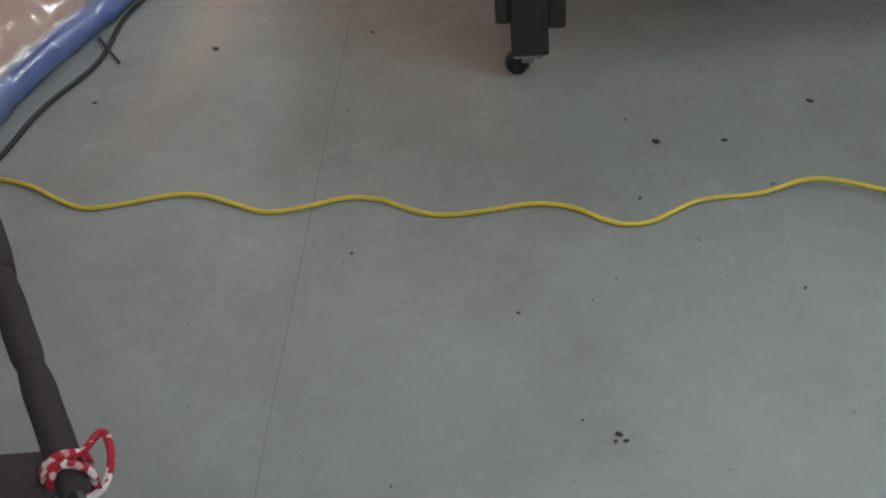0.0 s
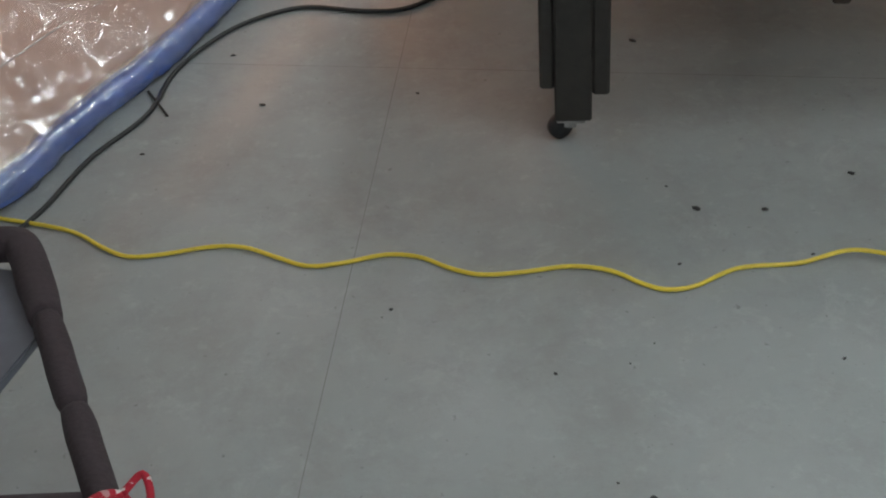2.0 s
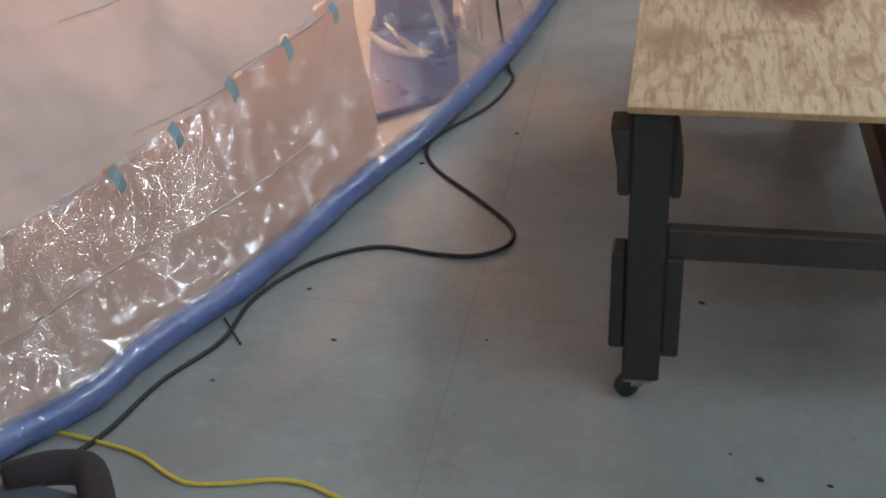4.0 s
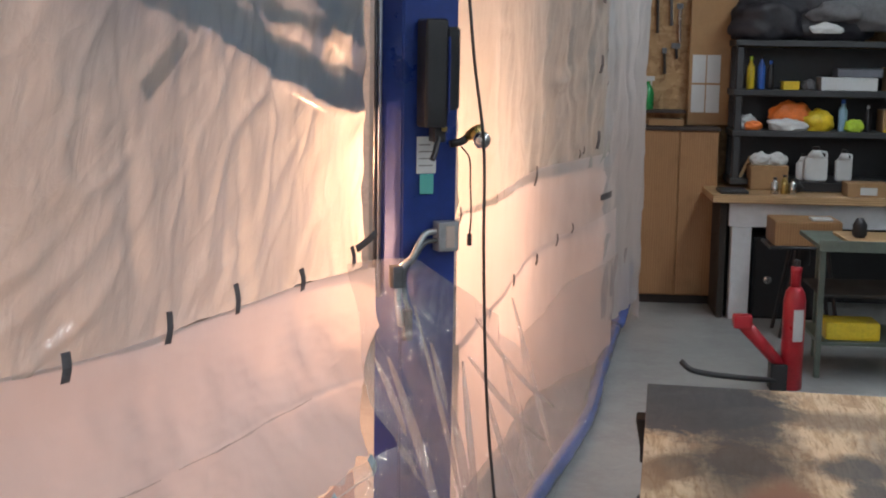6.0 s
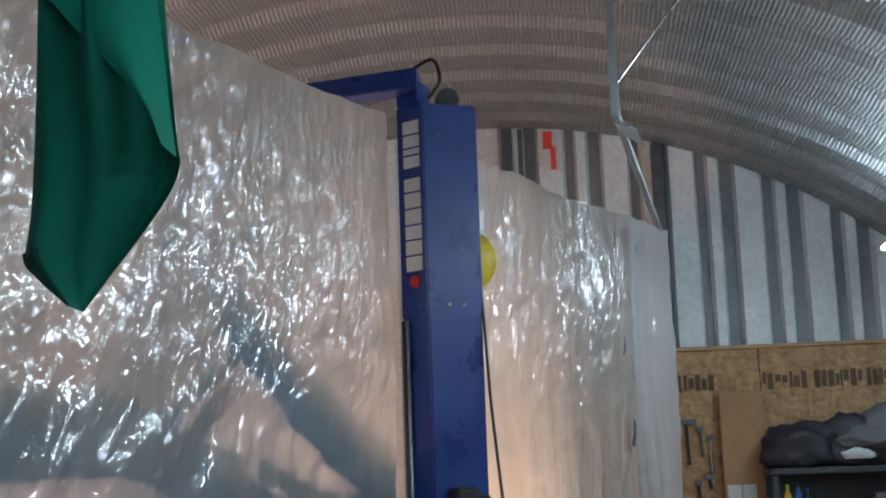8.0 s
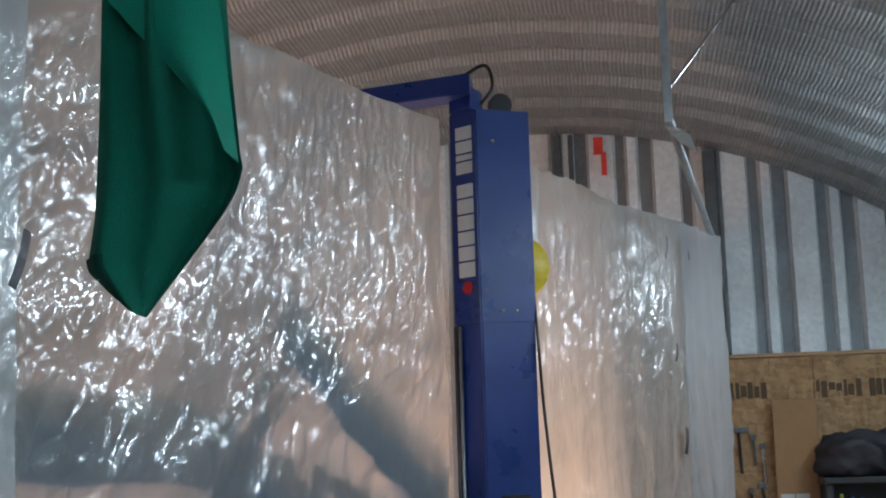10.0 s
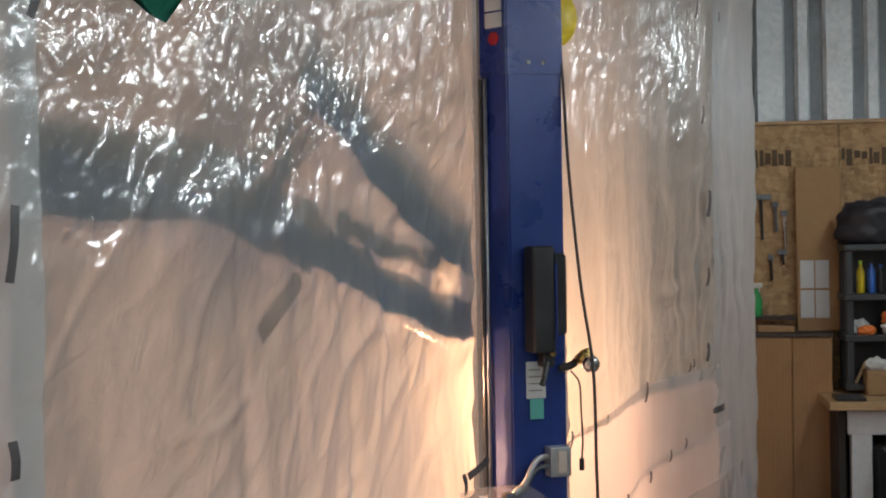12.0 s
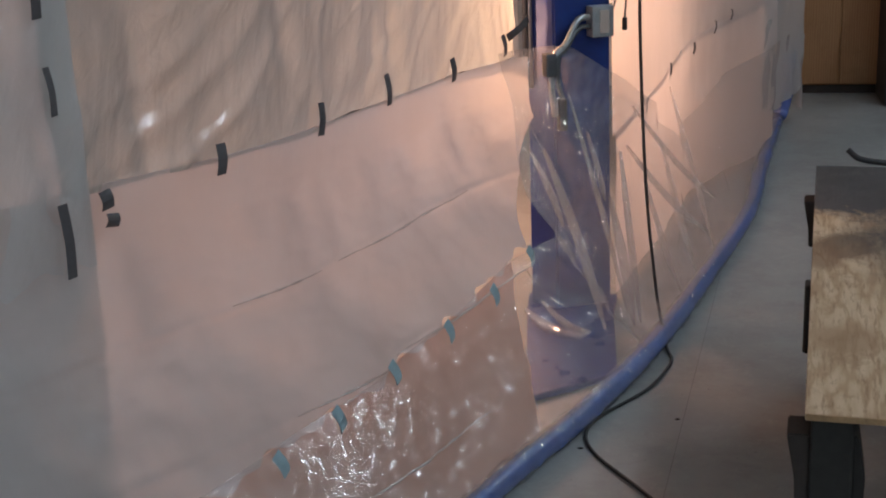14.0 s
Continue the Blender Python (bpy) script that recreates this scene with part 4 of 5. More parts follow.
def leg(x, y):
    g = part("leg", box(x, x + 0.086, y, y + 0.09, 0.06, 0.74, 0.005), TIMBER, table)
    flip = Matrix(((1, 0, 0, 0), (0, 0, 1, y + 0.012), (0, 1, 0, 0), (0, 0, 0, 1)))
    part("upper_cleat", prism([(x - 0.048, 0.69), (x, 0.69), (x, 0.53), (x - 0.028, 0.53), (x - 0.03, 0.59)], 0, 0.10, 0.004, flip), TIMBER_H, g)
    part("upper_cleat", prism([(x + 0.086, 0.70), (x + 0.098, 0.685), (x + 0.112, 0.60), (x + 0.110, 0.53), (x + 0.086, 0.53)], 0, 0.10, 0.004, flip), TIMBER, g)
    part("lower_cleat", box(x - 0.034, x, y + 0.01, y + 0.09, 0.14, 0.39, 0.006), TIMBER, g)
    part("lower_cleat", box(x + 0.086, x + 0.126, y + 0.0, y + 0.09, 0.13, 0.385, 0.006), TIMBER, g)
    part("caster_plate", box(x + 0.005, x + 0.07, y + 0.005, y + 0.085, 0.052, 0.060, 0.001), STEEL, g)
    part("caster_fork", box(x + 0.018, x + 0.05, y + 0.02, y + 0.06, 0.028, 0.052, 0.004), STEEL, g, "shiny caster fork")
    part("caster_wheel", lathe([(0.014, -0.014), (0.029, -0.012), (0.031, 0), (0.029, 0.012), (0.014, 0.014)], 20, pose(x + 0.012, y + 0.03, 0.0312, 90, 0, 35)), BLACK, g, "small black caster wheel", True)


for x, y in ((0.013, 0.03), (1.09, 0.03), (0.013, TL - 0.27), (0.61, TL - 0.27)):
    leg(x, y)
part("rail", box(0.099, 1.09, 0.05, 0.09, 0.375, 0.45, 0.005), TIMBER_H, table)
part("rail", box(0.099, 0.61, TL - 0.25, TL - 0.21, 0.30, 0.385, 0.005), TIMBER_H, table)
part("side_rail", box(0.03, 0.07, 0.13, TL - 0.27, 0.30, 0.385, 0.005), TIMBER_H, table)
part("side_rail", box(0.63, 0.67, 0.13, TL - 0.27, 0.30, 0.385, 0.005), TIMBER_H, table)

# ---- foam-padded cart beside the camera ----
cart = empty("padded_cart", pose(0, 0, 0), "grey shop cart edged with dark foam pipe padding", "cart")
PZ = 0.40
a, b = Vector((-0.542, 1.582, PZ)), Vector((-0.297, 1.026, PZ))
way = (b - a).normalized()
side = Vector((way.y, -way.x, 0))
part("plate", prism([(-0.70, 1.60), (-0.542, 1.553), (-0.472, 1.40), (-0.56, 1.12), (-0.80, 1.20)], PZ - 0.03, PZ - 0.012, 0.003), CARTGREY, cart, "blue-grey painted corner plate")
bend = smoothline([(-0.70, 1.585, PZ - 0.006), (-0.62, 1.612, PZ), (-0.565, 1.610, PZ), (-0.538, 1.572, PZ), a + way * 0.10, a + way * 0.185], 6)
part("foam_sleeve", pipe(bend, lambda t: 0.031 * (1 - 0.14 * (2 * t - 1) ** 6), 16, 0.06), FOAM, cart, "foam sleeve bent round the corner", True)
for k, (s, e) in enumerate(((0.178, 0.415), (0.40, 0.68))):
    pts = [a + way * (s + (e - s) * j / 12) + Vector((0, 0, -0.004 * (k % 2))) for j in range(13)]
    part("foam_sleeve", pipe(pts, lambda t: 0.0245 * (1 - 0.22 * abs(2 * t - 1) ** 7), 16, 0.07, k), FOAM, cart, smooth=True)
part("rail_tube", pipe([a - way * 0.004, b + way * 0.2], 0.014, 10), BLACK, cart)
for q in (a + way * 0.1, b, a + way * 0.1 + side * 0.5, b + side * 0.5):
    part("post", box(q.x - 0.012, q.x + 0.012, q.y - 0.012, q.y + 0.012, 0.0, PZ - 0.03, 0.003), BLACK, cart)
part("end_rail", box(-0.75, -0.295, 0.96, 1.042, PZ - 0.05, PZ + 0.005, 0.008, 2), FOAM, cart)
part("end_cap", box(-0.31, -0.262, 0.93, 0.99, PZ - 0.03, PZ + 0.0, 0.006, 2), CARTGREY, cart)
cord = empty("tie_cord", pose(0, 0, 0), "red and white braided cord knotted round the foam rail", "cord")
o = b + way * 0.03
for k, (r, tilt) in enumerate(((0.031, 0.0), (0.030, 0.5), (0.033, -0.4))):
    u1, u2 = (side + way * tilt).normalized(), Vector((0, 0, 1))
    pts = [o + way * (0.01 * k - 0.01) + (u1 * math.cos(t) + u2 * math.sin(t)) * r for t in (2 * math.pi * j / 24 for j in range(25))]
    part("wrap", pipe(pts, 0.006, 8), ROPE, cord, smooth=True)
part("loop", pipe(smoothline([o + Vector((0.02, 0.02, 0.02)), o + Vector((0.045, 0.045, 0.03)), o + Vector((0.06, 0.01, 0.02)), o + Vector((0.055, -0.03, 0.01)), o + Vector((0.03, -0.04, 0.0)), o + Vector((0.01, -0.02, 0.01))], 6), 0.0055, 8), ROPE, cord, smooth=True)

# ---- hanging cloth ----


flag_ob = empty("hanging_cloth", pose(0, 0, 0), "dark green cloth flag hanging limp in folds", "flag")
# outline given as edges of the cloth from top to its hanging point
FL = smoothline([(-0.60, 0, 3.3), (-0.605, 0, 2.95), (-0.62, 0, 2.59), (-0.622, 0, 2.51), (-0.595, 0, 2.475), (-0.541, 0, 2.428)], 8)
FR = smoothline([(-0.44, 0, 3.3), (-0.42, 0, 2.95), (-0.395, 0, 2.70), (-0.390, 0, 2.65), (-0.42, 0, 2.585), (-0.541, 0, 2.428)], 8)


def fold(u, v):
    p = along(FL, v).lerp(along(FR, v), u)
    k = max(0.0, 1 - v)
    p.y = 1.62 + (0.03 * math.sin(u * 6.5 + v * 3.0) + 0.018 * math.sin(u * 14 - v * 5)) * min(1, k * 4 + 0.15) + 0.05 * (u - 0.5)
    return p


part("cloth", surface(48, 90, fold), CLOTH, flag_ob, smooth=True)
# front flap folded over, from the upper corner to the edge
FA = smoothline([(-0.60, 0, 3.25), (-0.595, 0, 2.96), (-0.568, 0, 2.901), (-0.505, 0, 2.83), (-0.456, 0, 2.774), (-0.416, 0, 2.723), (-0.390, 0, 2.664)], 8)
FB = smoothline([(-0.44, 0, 3.25), (-0.425, 0, 3.0), (-0.415, 0, 2.94), (-0.408, 0, 2.87), (-0.402, 0, 2.80), (-0.396, 0, 2.73), (-0.387, 0, 2.658)], 8)


def flap(u, v):
    p = along(FA, v).lerp(along(FB, v), u)
    p.y = 1.575 + 0.02 * math.sin(u * 4 + v * 4) + 0.03 * u
    return p


part("folded_flap", surface(24, 60, flap), CLOTH_PALE, flag_ob, "folded-over flap of the cloth in a paler green", True)
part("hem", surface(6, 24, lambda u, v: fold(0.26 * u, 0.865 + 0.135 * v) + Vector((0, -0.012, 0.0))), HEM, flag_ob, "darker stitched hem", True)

# ---- far end: cabinet, board, shelves and bench ----
cab = empty("storage_cabinet", pose(0, 0, 0), "tan two-door board cabinet against the end wall", "cabinet")
part("body", box(0.865, 1.50, 10.22, 10.59, 0.07, 1.37, 0.004), DOORWOOD, cab)
part("plinth", box(0.885, 1.48, 10.25, 10.59, 0.0, 0.07, 0.002), TIMBER, cab)
for x0, x1 in ((0.868, 1.195), (1.200, 1.497)):
    part("door", box(x0, x1, 10.20, 10.218, 0.08, 1.365, 0.004), DOORWOOD, cab)
part("top", box(0.855, 1.51, 10.19, 10.59, 1.37, 1.395, 0.004), TIMBER_H, cab)

panel = empty("cardboard_panel", pose(0, 0, 0), "tall cardboard panel standing on the cabinet", "cardboard")
part("board", box(1.275, 1.62, 10.50, 10.54, 1.398, 2.69, 0.004), CARD, panel)
for i in range(2):
    for j in range(2):
        part("pinned_sheet", box(1.30 + i * 0.115, 1.405 + i * 0.115, 10.4955, 10.4995, 1.50 + j * 0.235, 1.72 + j * 0.235, 0.001), PAPER, panel, "small printed paper sheet")
tagged(part("box_row", box(0.96, 1.24, 10.35, 10.5, 1.397, 1.45, 0.006), CARD), "flat brown carton on the cabinet", "box")


def spray(m):
    g = empty("spray_bottle", m, "green spray bottle with a white trigger head", "bottle")
    part("bottle", lathe([(0.03, 0), (0.05, 0.005), (0.052, 0.12), (0.04, 0.17), (0.018, 0.20), (0.018, 0.22)], 18), GREENP, g, smooth=True)
    part("head", join(box(-0.03, 0.05, -0.014, 0.014, 0.225, 0.262, 0.006, 2), box(0.02, 0.032, -0.008, 0.008, 0.17, 0.23, 0.003)), PAPER, g)
    return g


spray(pose(0.95, 10.42, 1.52))
tagged(part("wall_ledge", box(0.86, 1.25, 10.37, 10.6, 1.495, 1.518, 0.003), TIMBER_H), "narrow dark wooden ledge on the strand board", "shelf")


def hanging_tool(x, z, length, head, mat, label, name):
    g = empty(name, pose(x, 10.575, z), label, "tool", "tools on the wall")
    part("handle", pipe([(0, 0, 0), (0.01, -0.004, -length)], 0.012, 8), mat, g)
    part("head", box(-head / 2, head / 2, -0.02, 0.012, -0.02, 0.025, 0.006, 2), DARKZ, g)
    return g


hanging_tool(1.01, 2.46, 0.34, 0.16, TIMBER, "hammer hanging on the strand board", "hammer")
hanging_tool(1.12, 2.40, 0.22, 0.05, DARKZ, "steel wrench hanging on the strand board", "wrench")
hanging_tool(1.19, 2.33, 0.28, 0.05, STEEL, "bright wrench hanging on the strand board", "wrench")
hanging_tool(1.17, 2.02, 0.10, 0.07, BLACK, "short black tool hanging on the strand board", "pliers")
hanging_tool(1.08, 1.98, 0.18, 0.04, TIMBER, "wood-handled scraper hanging on the strand board", "scraper")

SX0, SX1, SY0, SY1 = 1.58, 3.05, 10.10, 10.50
rack = empty("shelf_unit", pose(0, 0, 0), "dark grey plastic shelf unit crowded with supplies", "shelf")
for z in (1.02, 1.39, 1.70, 2.075):
    g = part("shelf_board", box(SX0, SX1, SY0, SY1, z - 0.05, z, 0.006), SHELFGREY, rack)
    part("lip", box(SX0 + 0.02, SX1 - 0.02, SY0 - 0.006, SY0 - 0.001, z - 0.044, z - 0.006, 0.002), SHELFGREY, g)
for x in (SX0 + 0.012, SX1 - 0.07):
    for y in (SY0 + 0.01, SY1 - 0.07):
        part("upright", box(x, x + 0.058, y, y + 0.06, 0.97, 2.024, 0.008), SHELFGREY, rack)
part("back_panel", box(SX0 + 0.02, SX1 - 0.02, SY1 + 0.002, SY1 + 0.02, 1.0, 2.02, 0.002), BLACK, rack)


def bottle(x, y, z, r, h, mat, cap, label):
    g = empty("bottle", pose(x, y, z), label, "bottle", "bottles on the shelf")
    part("body", lathe([(r * 0.9, 0), (r, 0.006), (r, h * 0.66), (r * 0.45, h * 0.82), (r * 0.42, h * 0.88)], 16), mat, g, smooth=True)
    part("cap", lathe([(r * 0.46, h * 0.88), (r * 0.46, h), (r * 0.3, h)], 12), cap, g)
    return g


def carton(x0, x1, y0, y1, z0, z1, mat, label, name="box"):
    g = empty(name, pose((x0 + x1) / 2, (y0 + y1) / 2, z0), label, "box", "boxes on the shelf")
    a, b, h = (x1 - x0) / 2, (y1 - y0) / 2, z1 - z0
    part("carton", box(-a, a, -b, b, 0, h * 0.96, 0.004), mat, g)
    part("lid", box(-a - 0.002, a + 0.002, -b - 0.002, b + 0.002, h * 0.8, h, 0.004), mat, g)
    return g


def lump(name, x, y, z, sx, sy, sz, mat, label, cat, seed):
    """A soft heap: a squashed, creased ball resting on its underside."""
    bm = bmesh.new()
    bmesh.ops.create_icosphere(bm, subdivisions=4, radius=1)
    for v in bm.verts:
        c = v.co.copy()
        k = 1 + 0.28 * noise.noise(c * 1.7 + Vector((seed, 0, 0))) + 0.12 * noise.noise(c * 5 + Vector((0, seed, 0)))
        v.co = Vector((c.x * sx * k, c.y * sy * k, max(-0.62, c.z * k) * sz + sz * 0.62))
    bm.transform(Matrix.Translation((x, y, z)))
    return tagged(part(name, bm, mat, smooth=True), label, cat)


y = 10.24
bottle(1.72, y, 1.70, 0.03, 0.25, YELLOWP, LIME, "yellow bottle with a lime cap")
bottle(1.80, y, 1.70, 0.03, 0.26, BLUEP, BLACK, "dark blue bottle standing on the shelf")
bottle(1.87, y, 1.70, 0.028, 0.22, BLACK, BLUEP, "black bottle with a blue cap")
carton(1.96, 2.08, 10.16, 10.3, 1.70, 1.765, YELLOWP, "flat yellow box on the shelf")
lump("glove", 2.16, y, 1.70, 0.06, 0.06, 0.05, BAGGREY, "crumpled grey glove on the shelf", "glove", 3)
carton(2.24, 2.66, 10.14, 10.36, 1.70, 1.80, PAPER, "stack of flat white boxes")
carton(2.36, 2.70, 10.16, 10.36, 1.805, 1.87, CARTGREY, "grey flat box on a white one")
carton(2.74, 2.96, 10.16, 10.36, 1.70, 1.88, CARD, "brown carton on the shelf")
lump("rag", 1.71, y, 1.39, 0.075, 0.06, 0.07, PAPER, "white rag on the shelf", "rag", 11)
lump("rag", 1.75, 10.18, 1.39, 0.07, 0.05, 0.045, ORANGE, "orange rag on the shelf", "rag", 14)
lump("rag", 2.03, 10.22, 1.43, 0.16, 0.07, 0.11, ORANGE, "orange cloth piled on the shelf", "rag", 21)
lump("rag", 2.0, 10.17, 1.39, 0.15, 0.06, 0.06, PAPER, "white cloth under the orange one", "rag", 25)
lump("rag", 2.24, 10.2, 1.39, 0.12, 0.07, 0.10, YELLOWP, "yellow cloth piled on the shelf", "rag", 31)
bottle(2.43, 10.22, 1.39, 0.035, 0.24, CYANP, BLUEP, "pale blue bottle on the shelf")
lump("tape_ball", 2.51, 10.17, 1.39, 0.07, 0.06, 0.06, LIME, "lime green ball of tape", "ball", 41)
bottle(2.62, 10.22, 1.39, 0.025, 0.2, BLACK, PAPER, "thin black bottle on the shelf")
carton(2.72, 2.95, 10.16, 10.36, 1.39, 1.56, CARD, "brown box on the shelf")
lump("duffel_bag", 1.86, 10.3, 2.075, 0.30, 0.17, 0.22, BAGBLACK, "black duffel bag heaped on the shelf unit", "bag", 51)
lump("duffel_bag", 2.30, 10.32, 2.075, 0.34, 0.18, 0.25, BAGBLACK, "black nylon bag heaped on the shelf unit", "bag", 57)
lump("folded_tarp", 2.62, 10.3, 2.15, 0.45, 0.18, 0.24, BAGGREY, "grey tarpaulin slumped over black bags", "tarp", 62)
lump("folded_tarp", 2.35, 10.2, 2.22, 0.22, 0.10, 0.10, BAGGREY, "grey cloth strap on the bags", "tarp", 66)
lump("plastic_bag", 2.25, 10.13, 2.13, 0.12, 0.04, 0.05, PAPER, "scrunched white plastic bag", "bag", 69)

bench = empty("workbench", pose(0, 0, 0), "pale wooden workbench top on a white painted base", "workbench")
part("benchtop", box(1.39, 3.6, 9.55, 10.58, 0.885, 0.945, 0.006), BENCHWOOD, bench)
part("front_apron", box(1.53, 3.5, 9.66, 9.69, 0.70, 0.885, 0.004), WHITE, bench)
part("leg", box(1.555, 1.70, 9.66, 9.80, 0.0, 0.70, 0.005), WHITE, bench)
part("leg", box(3.1, 3.25, 9.66, 9.80, 0.0, 0.70, 0.005), WHITE, bench)
part("side_panel", box(1.47, 1.52, 9.70, 10.5, 0.0, 0.885, 0.004), TIMBER, bench)
part("lower_back", box(1.56, 3.2, 10.48, 10.5, 0.0, 0.885, 0.002), BLACK, bench)
part("backsplash", box(1.6, 3.5, 10.54, 10.58, 0.947, 1.0, 0.003), TIMBER, bench)
carton(1.72, 2.0, 9.98, 10.2, 0.947, 1.13, CARD, "open cardboard box on the bench")
lump("plastic_bag", 1.80, 10.08, 1.13, 0.08, 0.05, 0.06, PAPER, "clear crumpled bag in the cardboard box", "bag", 73)
lump("plastic_bag", 1.93, 10.08, 1.13, 0.07, 0.05, 0.06, PAPER, "clear crumpled bag beside another", "bag", 76)
tray = tagged(part("parts_tray", box(1.45, 1.66, 9.62, 9.9, 0.947, 0.972, 0.006), BLACK), "black plastic tray on the bench corner", "tray")
for k, (x, r, h) in enumerate(((1.86, 0.03, 0.12), (1.93, 0.028, 0.14), (1.99, 0.03, 0.11))):
    bottle(x, 9.72, 0.947, r, h, STEEL if k != 1 else BRASS, BLACK, "small metal canister on the bench")


def jug(x, y, z, w, h, label):
    g = empty("jug", pose(x, y, z), label, "jug", "white jugs")
    part("body", prism([(-w, -w * 0.6), (w, -w * 0.6), (w, w * 0.6), (-w, w * 0.6)], 0, h * 0.7, 0.012), PAPER, g)
    part("shoulder", lathe([(w * 0.8, h * 0.69), (w * 0.4, h * 0.88), (w * 0.3, h * 0.9)], 12), PAPER, g, smooth=True)
    part("cap", lathe([(w * 0.34, h * 0.9), (w * 0.34, h), (w * 0.2, h)], 12), BLACK, g)
    part("handle", pipe(smoothline([(w * 0.3, 0, h * 0.86), (w * 0.9, 0, h * 0.82), (w * 0.95, 0, h * 0.66)], 4), 0.010, 8), PAPER, g, smooth=True)
    return g


jug(2.20, 10.0, 1.023, 0.085, 0.26, "white plastic jug with a black cap")
jug(2.41, 10.0, 1.023, 0.06, 0.24, "small white plastic jug")
jug(2.12, 10.06, 1.023, 0.05, 0.2, "narrow white plastic jug")
carton(2.02, 2.62, 9.9, 10.1, 0.947, 1.02, BLACK, "long black case on the bench", "case")
carton(2.36, 2.66, 9.58, 9.78, 0.947, 1.05, CARD, "brown carton with a white label on the bench")
tagged(part("paper_label", box(2.45, 2.57, 9.572, 9.578, 0.965, 1.02, 0.001), PAPER), "white paper label on a carton", "label")
carton(2.74, 3.0, 9.62, 9.9, 0.947, 1.06, TIMBER, "dark wooden box on the bench")

safe = empty("black_safe", pose(0, 0, 0), "black steel safe standing under the bench", "safe")
part("cabinet", box(1.72, 2.22, 9.72, 10.2, 0.0, 0.62, 0.008), BLACK, safe)
part("door", box(1.74, 2.20, 9.705, 9.72, 0.02, 0.60, 0.006), BLACK, safe)
part("handle", lathe([(0.03, 0), (0.03, 0.012), (0.012, 0.02)], 14, pose(1.84, 9.705, 0.30, 90)), STEEL, safe, "round steel lock plate")

stool = empty("shop_stool", pose(0, 0, 0), "brown padded stool with black swivel legs by the bench", "stool")
part("seat", box(1.76, 2.22, 9.02, 9.40, 0.655, 0.83, 0.015, 2), DOORWOOD, stool)
part("seat_pan", box(1.73, 2.25, 9.0, 9.42, 0.63, 0.653, 0.004), BLACK, stool)
for x, y in ((1.93, 9.1), (2.14, 9.1), (1.93, 9.32), (2.14, 9.32)):
    part("leg", pipe([(x, y, 0.63), (x + (x - 2.035) * 0.9, y + (y - 9.21) * 0.6, 0.0)], 0.014, 8), BLACK, stool)
part("swivel", lathe([(0.05, 0.50), (0.05, 0.63)], 14, pose(2.0, 9.21, 0)), BLACK, stool)
tagged(part("paper_pad", box(2.02, 2.16, 9.06, 9.2, 0.832, 0.845, 0.002), PAPER), "folded white paper on the stool", "paper")

jack = empty("hydraulic_jack", pose(1.655, 7.6, 0), "red upright hydraulic jack with a slanting arm and white label", "jack")
part("cylinder", lathe([(0.055, 0.0), (0.066, 0.01), (0.066, 0.54), (0.055, 0.59), (0.032, 0.62)], 24), RED, jack, smooth=True)
part("neck", lathe([(0.03, 0.60), (0.03, 0.70), (0.034, 0.71), (0.034, 0.735), (0.02, 0.74)], 16), RED, jack, smooth=True)
part("label", surface(8, 2, lambda u, v: Vector((0.0672 * math.sin(-0.2 + u * 1.0), -0.0672 * math.cos(-0.2 + u * 1.0), 0.30 + v * 0.19))), PAPER, jack, "white label wrapped round the cylinder")
arm_pts = [(-0.06, -0.02, 0.14), (-0.18, -0.03, 0.27), (-0.29, -0.04, 0.39)]
part("arm", pipe(arm_pts, lambda t: 0.034 + 0.008 * t, 12), RED, jack, smooth=True)
part("arm_end", box(-0.36, -0.25, -0.09, 0.01, 0.37, 0.45, 0.02, 2), RED, jack)
part("base", box(-0.13, -0.03, -0.07, 0.05, 0.0, 0.16, 0.012, 2), BLACK, jack)
part("pump_handle", pipe(smoothline([(-0.08, -0.05, 0.06), (-0.35, -0.12, 0.09), (-0.58, -0.13, 0.12), (-0.66, -0.10, 0.17)], 6), 0.017, 10), BLACK, jack, "black pump handle lying low", True)
part("valve", lathe([(0.02, 0.74), (0.02, 0.77), (0.012, 0.78)], 10), BLACK, jack)

trolley = empty("tool_cart", pose(0, 0, 0), "grey-green metal tool cart with a wooden board on top", "cart")
for x, y in ((1.85, 7.9), (2.85, 7.9), (1.95, 8.5), (2.85, 8.5)):
    part("leg", box(x, x + 0.035, y, y + 0.035, 0.0, 0.80, 0.003), CARTGREEN, trolley)
part("top_tray", box(1.84, 2.9, 7.88, 8.56, 0.80, 0.83, 0.004), CARTGREEN, trolley)
part("rim", box(1.835, 2.905, 7.872, 7.879, 0.79, 0.86, 0.002), CARTGREEN, trolley)
part("lower_tray", box(1.87, 2.88, 7.92, 8.52, 0.20, 0.225, 0.004), CARTGREEN, trolley)
part("middle_tray", box(1.87, 2.88, 7.92, 8.52, 0.50, 0.52, 0.004), TIMBER, trolley)
tagged(part("pale_board", box(2.02, 2.8, 7.95, 8.4, 0.832, 0.852, 0.004), BENCHWOOD), "pale wooden board lying on the tool cart", "board")
tagged(part("yellow_case", box(1.92, 2.25, 7.95, 8.2, 0.227, 0.34, 0.02, 2), YELLOWP), "yellow plastic tool case on the lower tray", "case")
tagged(part("black_tool", lathe([(0.03, 0), (0.045, 0.02), (0.045, 0.08), (0.02, 0.12)], 14, pose(2.12, 8.1, 0.854)), BLACK, smooth=True), "black tool on the wooden board", "tool")

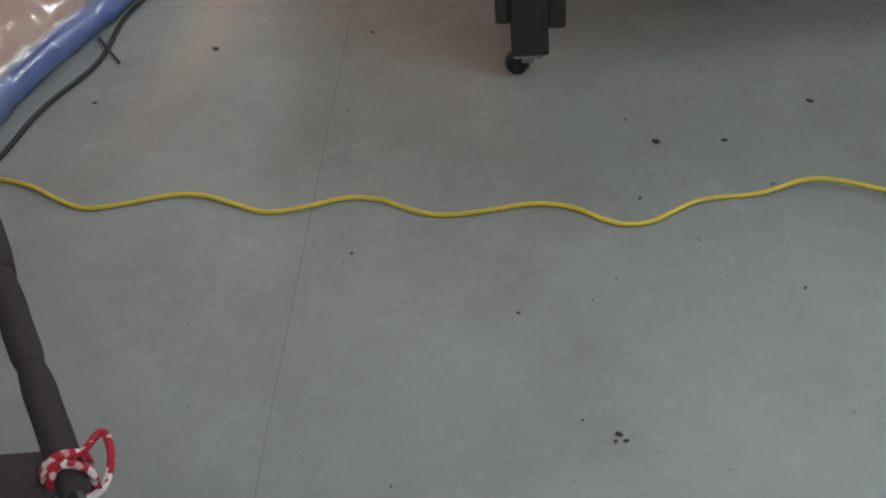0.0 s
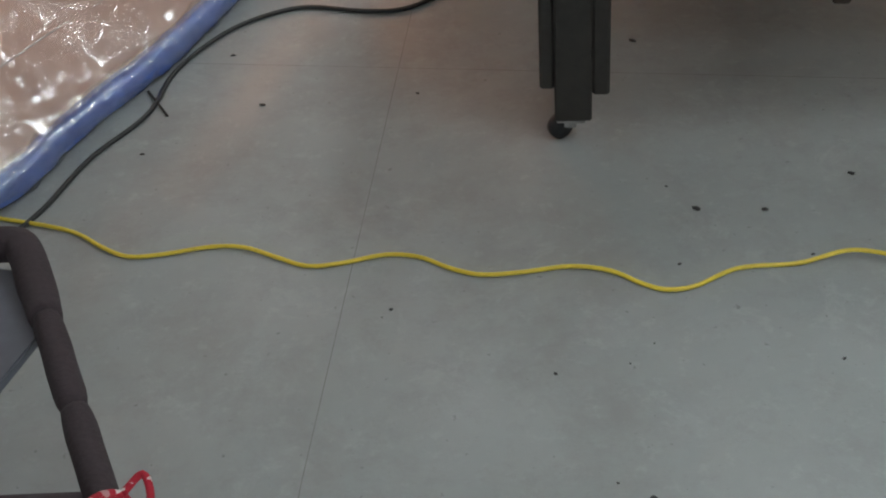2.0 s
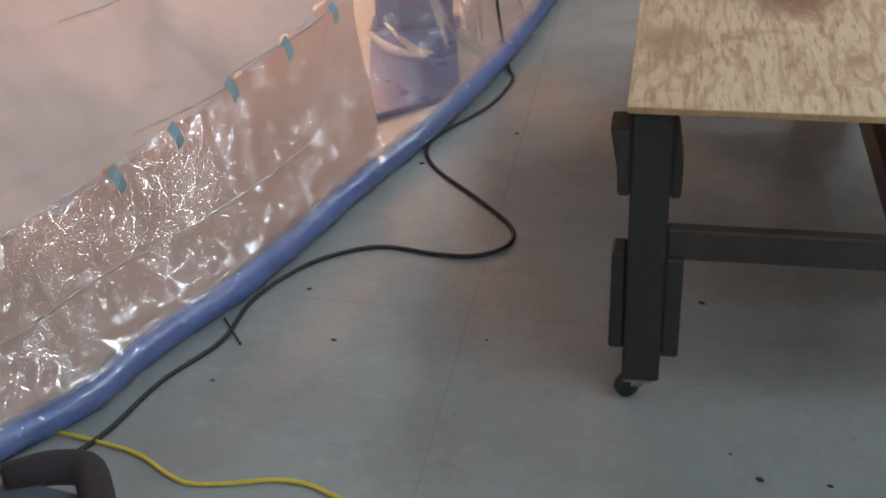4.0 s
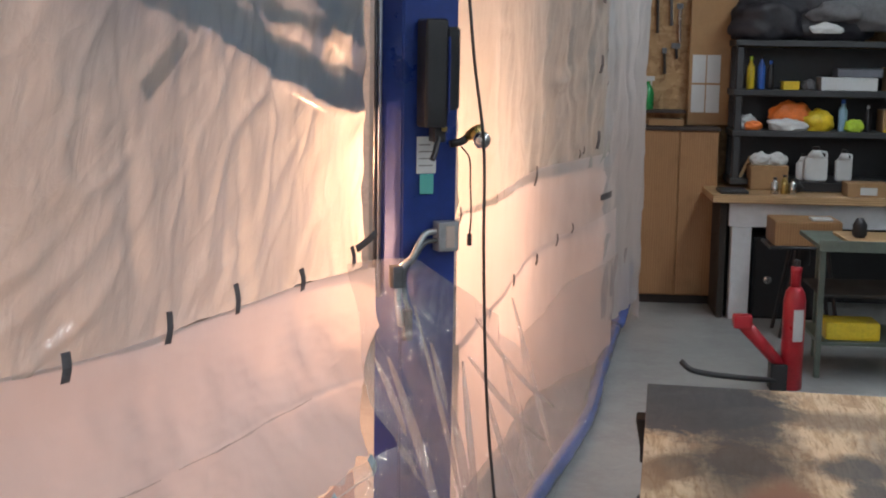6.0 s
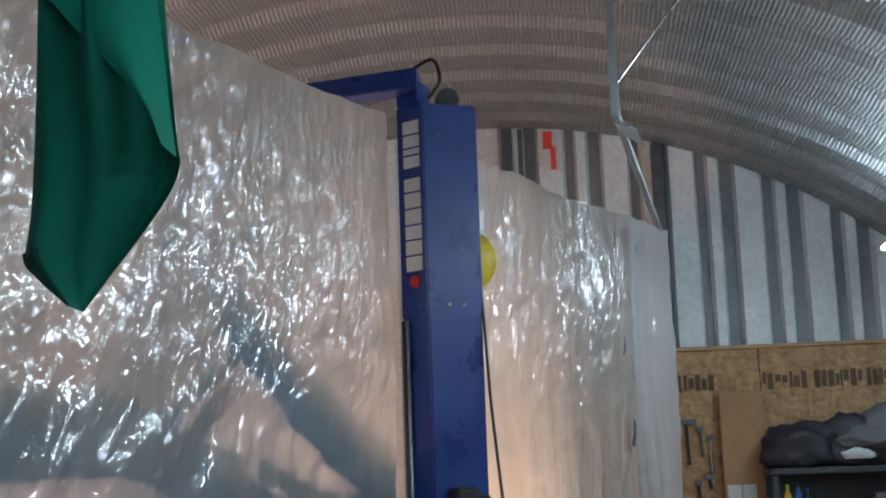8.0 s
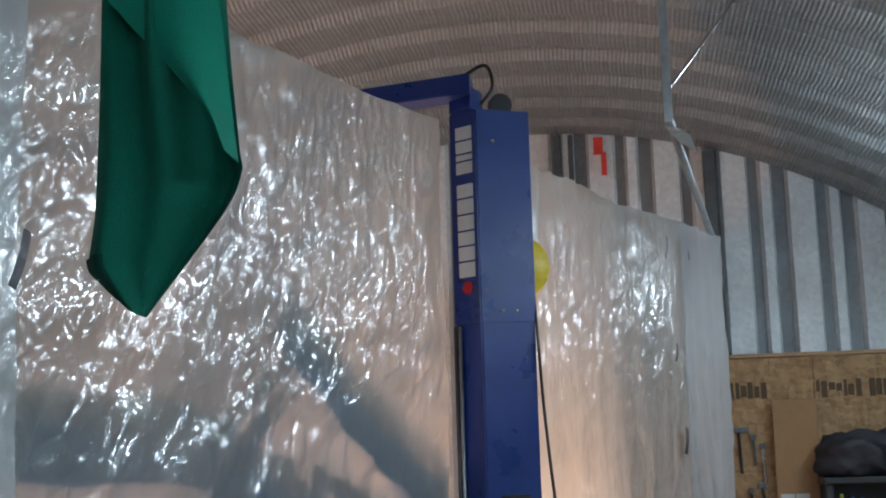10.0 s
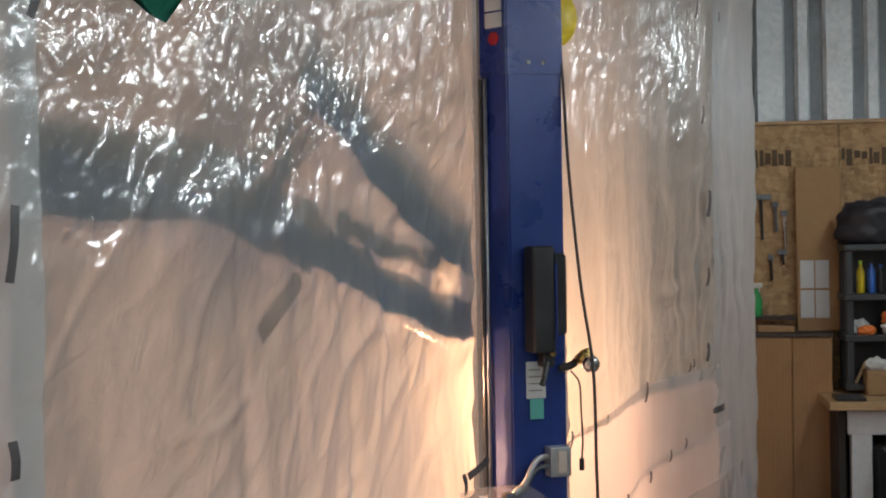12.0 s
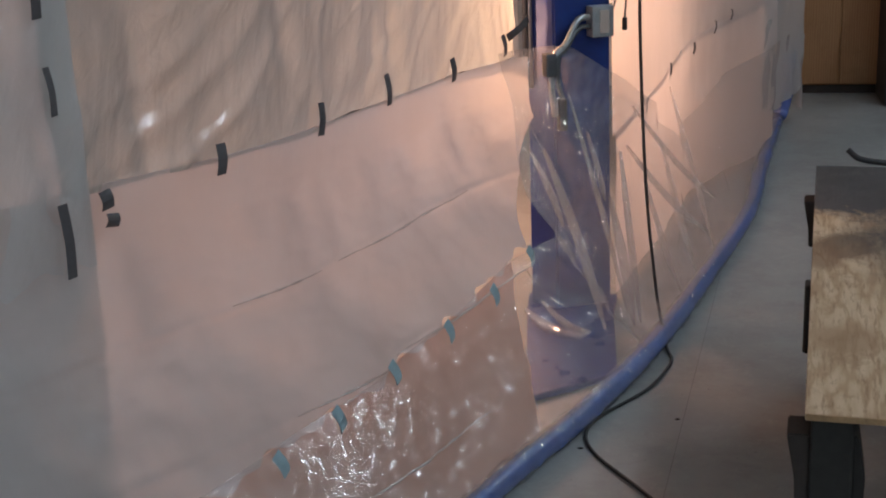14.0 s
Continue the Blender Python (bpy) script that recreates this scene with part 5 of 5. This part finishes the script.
# ---- roof fittings ----
for x, y, z in TUBES:
    f = empty("strip_light", pose(x, y, z), "white fluorescent strip light hung from the roof, added where unseen", "light", "strip lights")
    part("housing", box(-0.05, 0.05, -1.24, 1.24, 0.03, 0.09, 0.01), WHITE, f)
    for dx in (-0.075, 0.075):
        part("tube", pipe([(dx, -1.2, 0.0), (dx, 1.2, 0.0)], 0.019, 12), GLOWDIM if y > 8 else GLOWTUBE, f, "lit fluorescent tube", True)
    top = AC + math.sqrt(max(0.1, AR**2 - (x - AX) ** 2))
    for dy in (-0.9, 0.9):
        part("hanger", pipe([(0, dy, 0.09), (0, dy, top - z)], 0.004, 6), ZINC, f)

strut = empty("roof_strut", pose(0, 0, 0), "galvanised steel hanger and brace holding the sheeting's rail", "strut")
part("drop_rod", box(0.425, 0.47, 6.40, 6.44, 3.93, 4.97, 0.003), ZINC, strut)
d = Vector((0.80, 9.0, 3.74)) - Vector((0.45, 6.42, 3.93))
part("brace", pipe([(0.45, 6.42, 3.95), (0.80, 8.98, 3.75)], 0.024, 8), ZINC, strut)
part("gusset", prism([(0.43, 6.40), (0.56, 6.55), (0.62, 7.0), (0.50, 6.7)], 3.90, 3.915, 0.002), STEEL, strut)
part("tie_rod", pipe([(0.45, 6.42, 4.1), (0.95, 6.5, 4.75)], 0.008, 8), STEEL, strut)
tagged(part("wall_channel", box(0.86, 0.95, 10.50, 10.58, 3.066, 4.75, 0.004), DARKZ), "dark steel channel standing on the strand board", "channel")
tagged(part("wall_pipe", join(box(-0.36, -0.30, 10.5, 10.56, 3.0, 4.95, 0.004), box(-0.24, -0.20, 10.5, 10.56, 3.0, 4.95, 0.004)), DARKZ), "dark steel track on the end wall", "channel")
tagged(part("red_flagging", join(box(-0.03, 0.05, 10.57, 10.575, 4.78, 4.93, 0.002), box(0.03, 0.075, 10.57, 10.575, 4.6, 4.8, 0.002)), REDTAPE), "fluorescent red tape mark on the steel wall", "tape")
# wires that the sheets hang from
for line, z0, rise, a in ((LINE, 3.555, 0.105, 0.5), (LINE_R, 3.485, 0.25, 0.0)):
    n = len(line) - 1
    pts = [Vector((q.x, q.y, z0 + rise * max(0.0, (k / n - a) / (1 - a)))) - NL * 0.02 for k, q in enumerate(line)]
    tagged(part("hanging_wire", pipe(pts[::4], 0.005, 6), ZINC), "thin steel wire that carries the plastic sheets", "wire")

tagged(part("sticky_note", box(2.78, 2.86, 10.085, 10.089, 1.13, 1.27, 0.001), LIME), "lime sticky note on the shelf unit", "note")
tagged(part("tape_measure", box(2.80, 2.88, 10.10, 10.16, 1.705, 1.80, 0.012, 2), YELLOWP), "yellow tape measure on the shelf", "tape measure")
tagged(part("spring_clamp", join(box(2.72, 2.92, 10.12, 10.15, 1.392, 1.41, 0.004), box(2.74, 2.77, 10.115, 10.15, 1.41, 1.47, 0.004)), YELLOWP), "yellow bar clamp on the shelf", "clamp")
lump("coil", 2.02, 9.86, 0.947, 0.07, 0.05, 0.06, BLACK, "black coiled lead on the bench", "cable", 81)
lump("drill", 2.86, 9.8, 1.062, 0.11, 0.07, 0.08, BLACK, "black drill lying on a wooden box", "drill", 86)
for k, (x, a) in enumerate(((1.66, 25), (2.12, 50))):
    tagged(part("stick", box(-0.012, 0.012, -0.01, 0.01, 0, 0.2, 0.003, 1, pose(x, 10.2, 1.0, 0, a, 0)), BENCHWOOD), "short wooden stick leaning on the bench", "stick")
